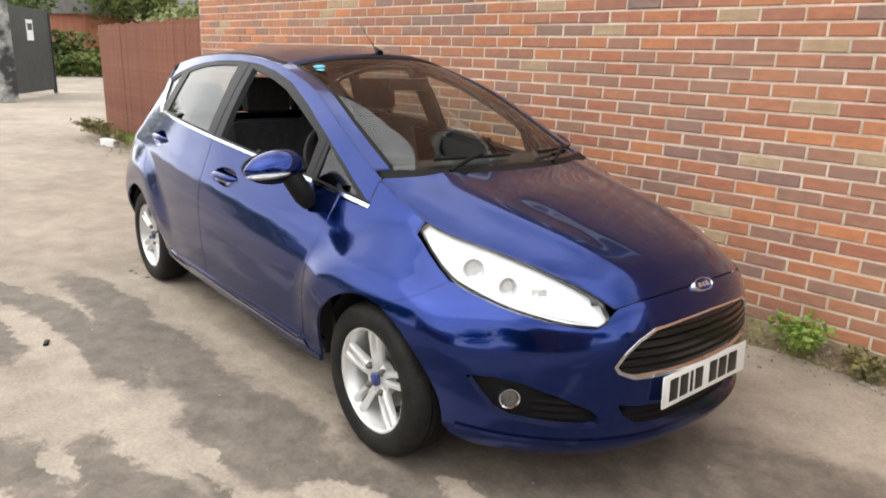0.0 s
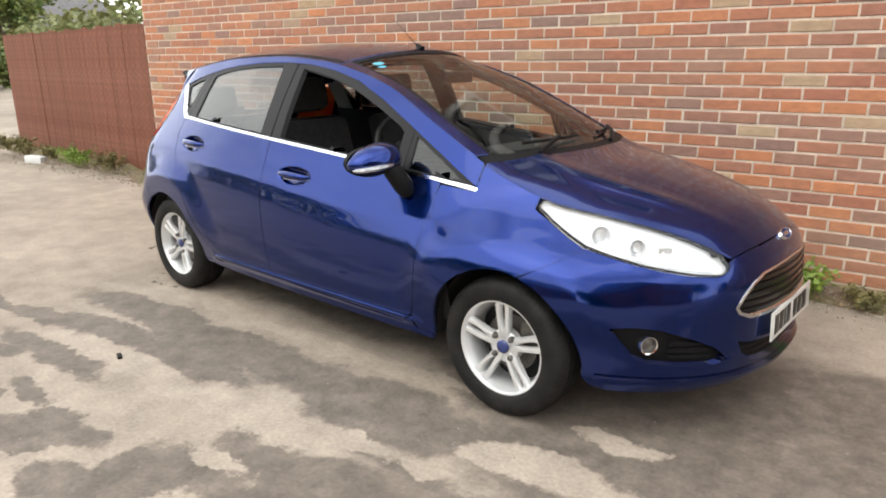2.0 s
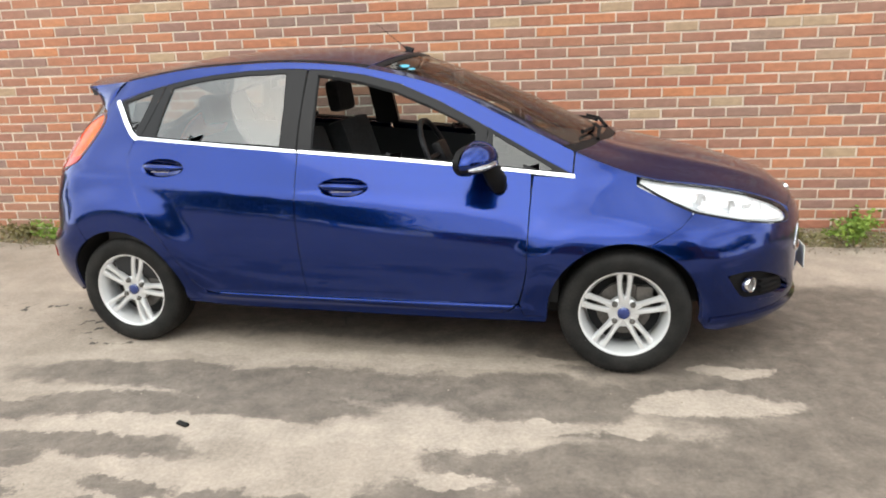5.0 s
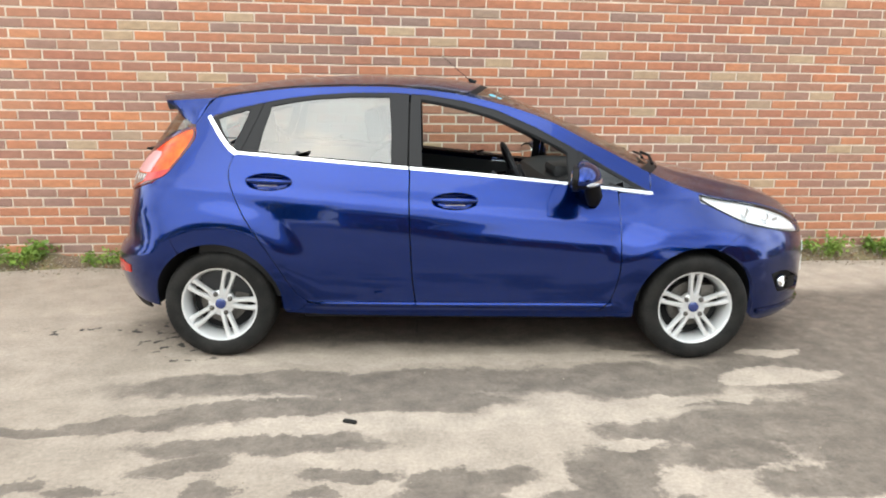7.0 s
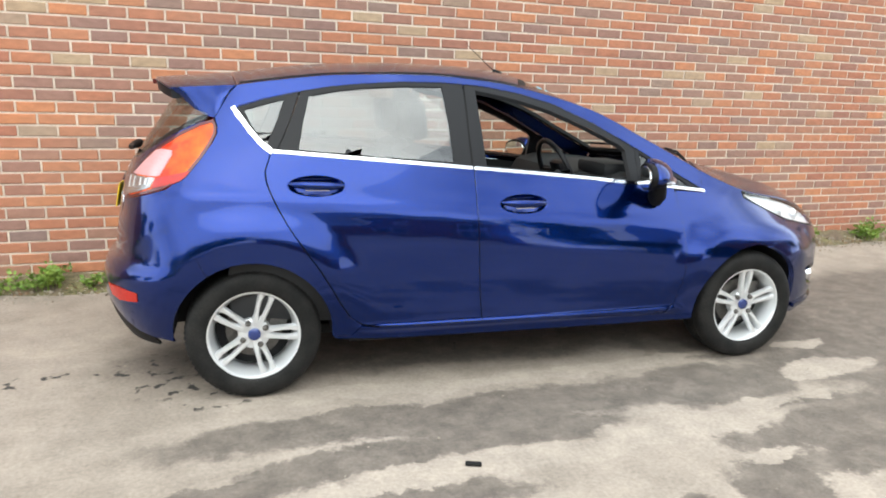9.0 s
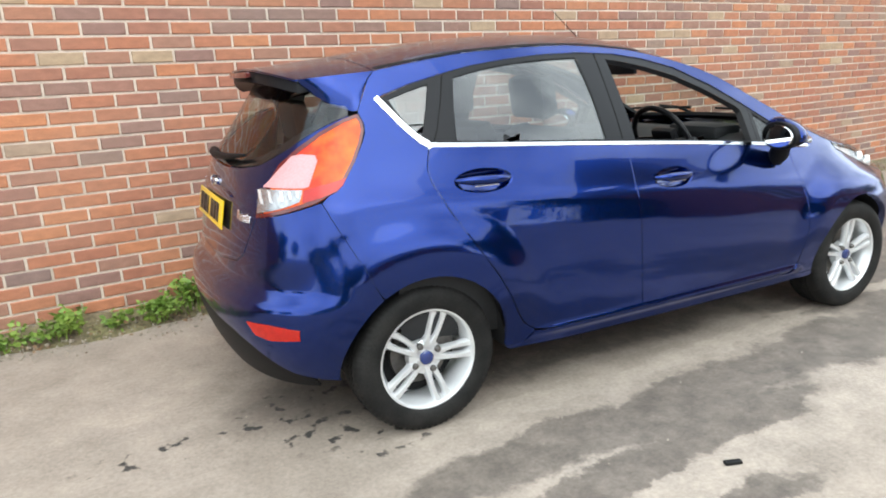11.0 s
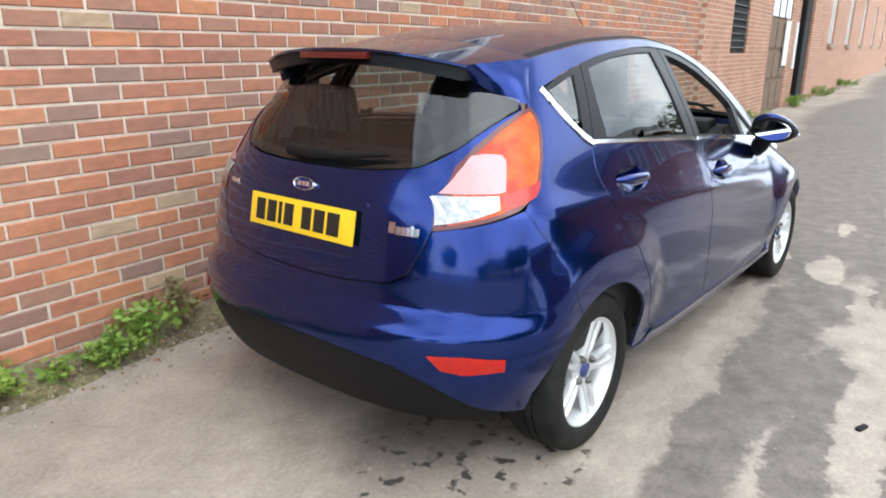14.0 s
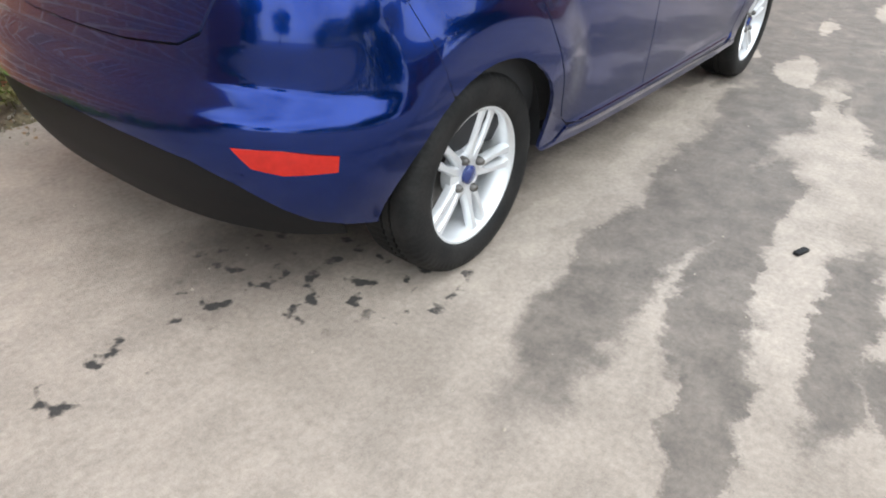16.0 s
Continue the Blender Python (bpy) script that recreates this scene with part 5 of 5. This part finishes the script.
for i in range(3):
    for j in range(5):
        m_ = DARKGLASS if j > 2 else WOOD
        part("panel", boxes([((14.3 + i * .77, -.055, .12 + j * .64), (14.95 + i * .77, -.02, .66 + j * .64))], .01), m_, win, "", False)
part("notice", boxes([((15.9, -.09, 1.0), (16.5, -.075, 2.0))]), WHITE, win, "white notice board", False)
# a flat near-black panel paints the deep shade of the door recess
tagged(part("doorway", boxes([((18.6, .0, -.05), (20.2, .1, 3.0))]), DARK, None, "", False), "doorway in the brick building, its shade painted as a near-black panel", "doorway")
db_ = bmesh.new()
tube(db_, [(17.9, -.13, .0), (17.9, -.13, 5.0)], .07, 10)
tagged(part("drainpipe", db_, BLACK, None), "black cast drainpipe down the brick wall", "drainpipe")
sg = tagged(part("white_sign", boxes([((17.3, -.10, .9), (17.65, -.075, 2.0))]), WHITE, None, "", False), "tall white sign fixed to the brick wall", "sign")
for a, b in ((24.0, 25.6), (29.5, 31.2), (35.5, 37.3), (42.5, 44.5), (50, 52)):
    w_ = tagged(part("tall_window", boxes([((a, .06, 1.55), (b, .09, 3.6))]), DARKGLASS, None, "", False), "tall white-framed window in the brick building", "window", "windows along the lane")
    part("window_frame", boxes([((a, .0, 1.55), (a + .22, .07, 3.6)), ((b - .22, .0, 1.55), (b, .07, 3.6)), (((a + b) / 2 - .08, .0, 1.55), ((a + b) / 2 + .08, .07, 3.6))]), WHITE, w_, "", False)
    part("window_sill", boxes([((a - .08, -.16, 1.45), (b + .08, .02, 1.55))]), STONE, w_, "", False)

# ---------------------------------------------------------------- fences, gate, far things
def board_fence(name, a, b, h0, h1, n, label):
    f_ = new(name)
    a, b = Vector((*a, 0)), Vector((*b, 0))
    d = (b - a) / n
    ang = math.degrees(math.atan2(d.y, d.x))
    f_.matrix_world = pose(a.x, a.y, 0, 0, 0, ang)
    w_ = d.length
    for i in range(n):
        h = h0 + (h1 - h0) * i / n + random.uniform(-.02, .02)
        o = part("fence_board", boxes([((.001, -.012, .0), (w_ - .001, .012, h))], .002), FENCE if "brown" in label else WOOD, f_, "", False)
        o.matrix_local = pose(i * w_, random.uniform(-.004, .004), .02, 0, random.uniform(-.12, .12), 0)
    for z in (.4, 1.4):
        part("fence_rail", boxes([((0, -.07, z), (w_ * n, -.022, z + .09))]), WOOD, f_, "", False)
    return tagged(f_, label, "fence")


board_fence("board_fence", (-3.62, .10), (-8.35, .52), 1.76, 1.72, 34, "tall brown stained timber fence joining the brick wall")
board_fence("far_fence", (60.5, -.3), (74, -1.6), 2.75, 2.6, 36, "weathered grey timber fence at the end of the lane")


def gate_at(m, w_, h, sign, label):
    g = tagged(part("metal_gate", boxes([((0, -.02, .12), (w_, .02, h))], .006), GATE, None, "", False), label, "gate")
    for x in (0, w_ - .06):
        part("gate_post", boxes([((x, -.05, .0), (x + .06, .05, h + .04))], .01), GATE, g, "", False)
    part("gate_rail", boxes([((0, -.035, h - .06), (w_, .035, h))], .006), GATE, g, "", False)
    if sign:
        n_ = part("notice", boxes([((w_ * .52, -.035, h - .85), (w_ * .52 + .42, -.022, h - .30))]), PAPER, g, "white notice with plain dark bars", False)
        part("plain_bar", boxes([((w_ * .52 + .06, -.04, h - .58), (w_ * .52 + .36, -.034, h - .40))]), INK, n_, "", False)
    g.matrix_world = m
    return g


gate_at(pose(-16.2, .75, 0, 0, 0, 145), 3.6, 2.35, True, "open black sheet-metal gate with a white notice")
tagged(part("gate_pillar", boxes([((-15.95, .55, 0), (-15.55, .95, 2.5))], .02), PEEL, None, "", False), "peeling painted gate post beside the black gate", "post")


def leaves(bm, rng, n, spot, size, flat=.5):
    """Small folded leaves, each two triangles, at the places that spot() gives."""
    for _ in range(n):
        p = spot()
        d = Vector((rng.gauss(0, 1), rng.gauss(0, 1), rng.gauss(0, flat))).normalized()
        s = d.orthogonal().normalized()
        s.rotate(Matrix.Rotation(rng.uniform(0, 6.28), 3, d))
        l_ = size * rng.uniform(.6, 1.3)
        a, b, c, e = p, p + d * l_ * .5 + s * l_ * .32, p + d * l_, p + d * l_ * .5 - s * l_ * .32
        vs = [bm.verts.new(q) for q in (a, b, c, e)]
        bm.faces.new(vs[:3])
        bm.faces.new((vs[0], vs[2], vs[3]))


def tree_at(x, y, h, r, seed, mat_leaf, label, n=5000, size=.22):
    rg = random.Random(seed)
    t_ = new("tree")
    t_.matrix_world = pose(x, y, 0)
    tb = bmesh.new()
    tube(tb, [(0, 0, 0), (.1, .05, h * .3), (.0, .1, h * .6), (.1, 0, h * .9)], [h * .028, h * .022, h * .013, .02], 8)
    knots = []
    for k in range(11):
        a = rg.uniform(0, 6.28)
        z0 = h * rg.uniform(.25, .7)
        e = Vector((math.cos(a) * r * rg.uniform(.5, .9), math.sin(a) * r * rg.uniform(.5, .9), z0 + h * rg.uniform(.08, .28)))
        tube(tb, [(0, 0, z0), e * .5 + Vector((0, 0, z0 * .5)), e], [h * .012, h * .008, .015], 6)
        knots += [e, e * .7 + Vector((0, 0, z0 * .35))]
    knots.append(Vector((0, 0, h * .92)))
    part("trunk", tb, BARK, t_)
    cb = bmesh.new()

    def spot():
        k = rg.choice(knots)
        q = Vector((rg.gauss(0, 1), rg.gauss(0, 1), rg.gauss(0, .8)))
        return k + q * r * .20
    leaves(cb, rg, n, spot, size)
    part("crown", cb, mat_leaf, t_, "", False)
    return tagged(t_, label, "tree")


def hedge(name, a, b, h, depth, seed, n, label, mat_leaf=HEDGELEAF, size=.25):
    rg = random.Random(seed)
    hb = bmesh.new()
    a, b = Vector((*a, 0)), Vector((*b, 0))
    bumps = [(rg.uniform(0, 1), rg.uniform(.5, 1.15)) for _ in range(9)]

    def spot():
        t_ = rg.random()
        k = min(bumps, key=lambda q: abs(q[0] - t_))
        p = a + (b - a) * t_
        return p + Vector((rg.gauss(0, depth * .4), rg.gauss(0, depth * .4), h * k[1] * rg.random() ** .7))
    leaves(hb, rg, n, spot, size)
    o = obj(name, hb, mat_leaf, None, False)
    return tagged(o, label, "hedge", kind="stuff")


hedge("ivy_hedge", (-36, 3), (-34, 14), 2.3, 1.6, 3, 7000, "overgrown green hedge behind the yard")
hedge("scrub", (-33, 4.5), (-31, 9), .9, .8, 5, 2500, "low ivy and weeds at the foot of the hedge")
hedge("far_hedge", (-9, 6), (-40, 14), 3.6, 1.8, 8, 9000, "pale green spring bushes beyond the fence", mat("spring_leaf", (.13, .16, .05), .7, 0, .35, 8, 0, 0, (.20, .20, .08), 1.2))
tree_at(-33, 4.6, 7, 2.4, 2, TREELEAF, "dark ivy-covered tree behind the yard", 6000, .3)
tree_at(-44, 9, 9, 3.5, 6, HEDGELEAF, "pale green tree behind the hedge", 5000, .35)
tree_at(-46, 16, 8, 3.5, 16, HEDGELEAF, "pale green tree beside the far house", 5000, .35)
tree_at(-40, -4, 8, 3.5, 26, HEDGELEAF, "pale green tree behind the black gate", 5000, .35)
hedge("scrub", (61, -1.1), (75, -2.6), 1.1, .8, 21, 2200, "bright green weeds along the foot of the far fence", mat("lane_weed", (.15, .22, .04), .7, 0, .3, 8, 0, 0, (.22, .26, .08), 1.2))
hedge("ivy_hedge", (75, -.5), (82, -2.6), 4.2, 1.4, 22, 6000, "dark green bushes under the trees at the lane's end", TREELEAF, .4)
tree_at(80, -3.2, 11, 4.6, 9, TREELEAF, "large dark green tree at the end of the lane", 7000, .45)
tree_at(90, -1.0, 10, 4.5, 12, TREELEAF, "dark green tree beside the far fence", 6000, .45)


def house_at(x, y, turn, w_, d_, h, roof_h, label, windows=3):
    hs = new("house")
    hs.matrix_world = pose(x, y, 0, 0, 0, turn)
    part("wall", boxes([((0, 0, 0), (w_, d_, h))]), FARBRICK, hs, "", False)
    rb = bmesh.new()
    e = .3
    p = [rb.verts.new(q) for q in ((-e, -e, h), (w_ + e, -e, h), (w_ + e, d_ + e, h), (-e, d_ + e, h), (-e, d_ / 2, h + roof_h), (w_ + e, d_ / 2, h + roof_h))]
    for q in ((0, 1, 5, 4), (2, 3, 4, 5), (0, 4, 3), (1, 2, 5), (3, 2, 1, 0)):
        rb.faces.new([p[i] for i in q])
    part("roof", rb, SLATE, hs, "", False)
    part("gutter", boxes([((-.3, -.38, h - .1), (w_ + .3, -.28, h + .02))]), WHITE, hs, "", False)
    for i in range(windows):
        for z in ((.9,) if h < 4 else (.9, 3.4)):
            x0 = w_ * (i + .5) / windows - .6
            pn = part("window", boxes([((x0, -.03, z), (x0 + 1.2, .0, z + 1.3))]), DARKGLASS, hs, "", False)
            part("window_frame", boxes([((x0 - .06, -.07, z - .06), (x0, .0, z + 1.36)), ((x0 + 1.2, -.07, z - .06), (x0 + 1.26, .0, z + 1.36)), ((x0, -.07, z + 1.3), (x0 + 1.2, .0, z + 1.36)),
                                        ((x0, -.07, z - .06), (x0 + 1.2, .0, z)), ((x0 + .57, -.06, z), (x0 + .63, .0, z + 1.3))]), WHITE, pn, "", False)
    return tagged(hs, label, "house")


house_at(-58, 26, -75, 16, 8, 3.4, 2.6, "red brick house with a grey slate roof beyond the hedge")
house_at(118, 4, 262, 16, 9, 5.2, 3.5, "red brick house at the end of the lane", 4)
house_at(21, -9.5, 180, 10, 8, 5.0, 3.2, "red brick house across the yard", 4)
# unseen workshop and hedges, added as a dark band for the car to reflect
house_at(6.5, -16.5, 180, 9, 8, 2.8, 2.2, "unseen low brick workshop added across the yard to darken reflections", 3)
hedge("reflected_hedge", (-4.5, -13.5), (-24, -13), 3.6, 1.6, 14, 9000, "unseen tall green hedge added across the yard to darken reflections", TREELEAF)
hedge("reflected_hedge", (8.5, -13.8), (18, -14), 3.4, 1.4, 15, 5000, "unseen tall green hedge added beside the brick workshop to darken reflections", TREELEAF)
for k, (x, y, h, r_) in enumerate(((-12, -21, 7, 3.2), (-5.5, -17, 5.6, 2.6), (9.5, -15.5, 5.2, 2.6), (13.5, -17, 6.4, 3.0), (28, -11, 7.5, 3.4))):
    tree_at(x, y, h, r_, 31 + k, TREELEAF, "green tree across the yard", 5000, .3)

# a car far down the lane
fcar = new("parked_car")
fcar.matrix_world = pose(84, -4.6, 0, 0, 0, 100)
fb = bmesh.new()
prof = [(-2.0, .35), (-2.05, .75), (-1.8, .95), (-1.1, 1.0), (-.6, 1.42), (.7, 1.45), (1.4, 1.0), (2.0, .9), (2.1, .4)]
rows = [[fb.verts.new((x, s_ * (.85 if z < 1.1 else .62), z)) for x, z in prof] for s_ in (-1, 1)]
for i in range(len(prof)):
    fb.faces.new((rows[0][i], rows[0][(i + 1) % len(prof)], rows[1][(i + 1) % len(prof)], rows[1][i]))
for r_ in rows:
    fb.faces.new(r_)
bmesh.ops.recalc_face_normals(fb, faces=fb.faces)
bmesh.ops.bevel(fb, geom=fb.edges[:], offset=.05, segments=2, affect="EDGES")
part("body", fb, mat("silver_paint", (.55, .57, .6), .3, .4, .05, 30, 0, 1), fcar)
part("side_glass", boxes([((-.9, -.80, 1.02), (1.1, .80, 1.33))], .05), DARKGLASS, fcar)
for x in (-1.3, 1.3):
    for s_ in (-1, 1):
        wo = part("wheel", lathe([(.0, .1), (.2, .1), (.3, .08), (.31, -.08), (.0, -.1)], 20), RUBBER, fcar)
        wo.matrix_local = pose(x, s_ * .78, .31)
tagged(fcar, "pale silver car parked far down the lane", "car")

# ---------------------------------------------------------------- foot of the wall
sb = bmesh.new()
rows = []
xs = np.linspace(-8.0, 9.0, 340)
for x in xs:
    wv = .22 + .09 * noise.noise((x * 1.7, 3, 0)) + .03 * noise.noise((x * 7, 9, 0))
    h = .075 + .05 * noise.noise((x * 2.3, 0, 5))
    yy = 0 if x > -4 else .12 - (x + 4) * .08
    rows.append([sb.verts.new((x, yy - wv * k, q + .012 * noise.noise((x * 9, k * 7, 1)) * (k < 1))) for k, q in ((-.2, h + .01), (0, h), (.35, h * .62), (.7, h * .25), (1, -.003))])
for a, b in zip(rows, rows[1:]):
    for k in range(4):
        sb.faces.new((a[k], a[k + 1], b[k + 1], b[k]))
bmesh.ops.recalc_face_normals(sb, faces=sb.faces)
tagged(obj("soil_bank", sb, SOIL), "strip of soil, moss and grit along the wall", "soil", kind="stuff")

rg = random.Random(11)
gbm = bmesh.new()
for _ in range(4200):
    x = rg.uniform(-7.5, 8.5)
    y = -abs(rg.gauss(.16, .12))
    r_ = rg.uniform(.003, .012) * rg.choice((1, 1, 1, 1.6))
    c = Vector((x, y, max(.0, .07 + y * .3) + r_ * .4))
    m_ = Matrix.Translation(c) @ Euler((rg.random() * 6, rg.random() * 6, rg.random() * 6)).to_matrix().to_4x4() @ Matrix.Diagonal((r_, r_ * rg.uniform(.5, 1), r_ * rg.uniform(.4, .8), 1))
    vs = [gbm.verts.new(m_ @ Vector(q)) for q in ((1, 0, 0), (-1, 0, 0), (0, 1, 0), (0, -1, 0), (0, 0, 1), (0, 0, -1))]
    for a, b, c2 in ((0, 2, 4), (2, 1, 4), (1, 3, 4), (3, 0, 4), (2, 0, 5), (1, 2, 5), (3, 1, 5), (0, 3, 5)):
        gbm.faces.new((vs[a], vs[b], vs[c2]))
for _ in range(420):
    x, y = rg.uniform(-2.5, 6), rg.uniform(-5.2, -.4)
    r_ = rg.uniform(.002, .006)
    vs = [gbm.verts.new(Vector((x, y, r_ * .3)) + Vector(q) * r_) for q in ((1, 0, 0), (-1, 0, 0), (0, 1, 0), (0, -.8, 0), (0, 0, .8), (0, 0, -.8))]
    for a, b, c2 in ((0, 2, 4), (2, 1, 4), (1, 3, 4), (3, 0, 4), (2, 0, 5), (1, 2, 5), (3, 1, 5), (0, 3, 5)):
        gbm.faces.new((vs[a], vs[b], vs[c2]))
tagged(obj("loose_grit", gbm, STONE, None, False), "scattered pale grit and small stones on tarmac", "gravel", kind="stuff")


lt = bmesh.new()
leaves(lt, rg, 1500, lambda: Vector((rg.uniform(-4, 8.5), -abs(rg.gauss(.17, .10)) - .02, rg.uniform(.02, .06))), .024, .12)
tagged(obj("leaf_litter", lt, mat("fallen_leaf", (.20, .11, .055), .8, 0, .4, 30, 0, 0, (.30, .22, .13), 14), None, False), "scattered brown fallen leaves along the wall's foot", "leaves", kind="stuff")


def weed_at(x, y, r, h, seed, dry=False):
    rg = random.Random(seed)
    wd = new("weed")
    wd.matrix_world = pose(x, y, max(.0, .07 + y * .3))
    stb, lb = bmesh.new(), bmesh.new()
    tips = []
    for _ in range(max(7, int(r * 90))):
        a, q = rg.uniform(0, 6.28), r * rg.random() ** .5
        tip = Vector((q * math.cos(a), min(q * math.sin(a), -y - .02), h * rg.uniform(.35, 1)))
        tube(stb, [(tip.x * .35, tip.y * .35, -.02), tip * .6 + Vector((0, 0, h * .12)), tip], [.003, .0025, .0015], 5)
        tips.append(tip)

    def spot():
        k = rg.choice(tips)
        return k * rg.uniform(.55, 1.05) + Vector((rg.gauss(0, .02), rg.gauss(0, .02), rg.gauss(0, .015)))
    leaves(lb, rg, int(260 * (r / .15) ** 1.5), spot, .036, .35)
    part("stalk", stb, LEAFDRY if dry else LEAF, wd)
    part("foliage", lb, LEAFDRY if dry else LEAF, wd, "", False)
    return tagged(wd, "dry straggling weed at the foot of the wall" if dry else "leafy green weed growing at the foot of the wall", "weed", "weeds along the wall")


for i, (x, y, r_, h, dry) in enumerate((( -.42, -.13, .20, .24, 0), (-.62, -.16, .13, .17, 0), (-1.12, -.14, .17, .20, 0), (-1.35, -.16, .10, .12, 0), (-.15, -.08, .12, .28, 1), (-.85, -.16, .08, .09, 0), (-1.9, -.14, .24, .22, 0),
                                        (-2.3, -.14, .16, .16, 1), (-2.8, -.12, .2, .2, 0), (-3.4, -.12, .22, .2, 1), (3.22, -.16, .17, .24, 0), (3.55, -.17, .13, .12, 1), (3.85, -.16, .18, .14, 1), (4.3, -.13, .24, .25, 0),
                                        (4.75, -.13, .2, .22, 0), (5.3, -.13, .2, .2, 0), (6.2, -.13, .2, .2, 0), (2.55, -.13, .12, .12, 1), (8.6, -.15, .3, .35, 0), (-4.6, -.0, .3, .28, 1), (-5.4, .0, .35, .3, 0),
                                        (-6.2, .05, .3, .22, 1), (-7.0, .05, .42, .32, 1), (-7.7, .1, .35, .25, 1), (9.6, -.25, .35, .4, 0), (12.6, -.25, .3, .3, 0), (17.2, -.3, .4, .4, 0), (22, -.3, .5, .4, 0), (29, -.3, .6, .4, 0))):
    weed_at(x, y, r_, h * .78, 40 + i, bool(dry))

lit = tagged(part("crushed_carton", boxes([((-.13, -.07, 0), (.13, .07, .10))], .012), PAPER, None), "crushed white carton lying by the fence", "litter")
lit.matrix_world = pose(-6.45, -.12, .0, 0, 4, 24)
scrap = tagged(part("dark_scrap", boxes([((-.03, -.011, 0), (.03, .011, .012))], .004), RUBBER, None), "small dark scrap of rubber on the tarmac", "litter")
scrap.matrix_world = pose(.687, -2.95, .0, 0, 0, -24)

# ---------------------------------------------------------------- bricks the camera passes nearest
rng = random.Random(9)
shared = []
for k in range(6):
    v, fc = brick_boxes(rng, [(0, .2125, 0)])
    me = bpy.data.meshes.new("brick")
    me.from_pydata(v, [], fc)
    me.materials.append(BRICK)
    shared.append(me)
for x0, x1, z in near:
    o = new("brick", rng.choice(shared))
    o.parent = wall
    o.matrix_local = pose(x0, 0, z) @ Matrix.Diagonal(((x1 - x0) / .2125, 1, 1, 1))
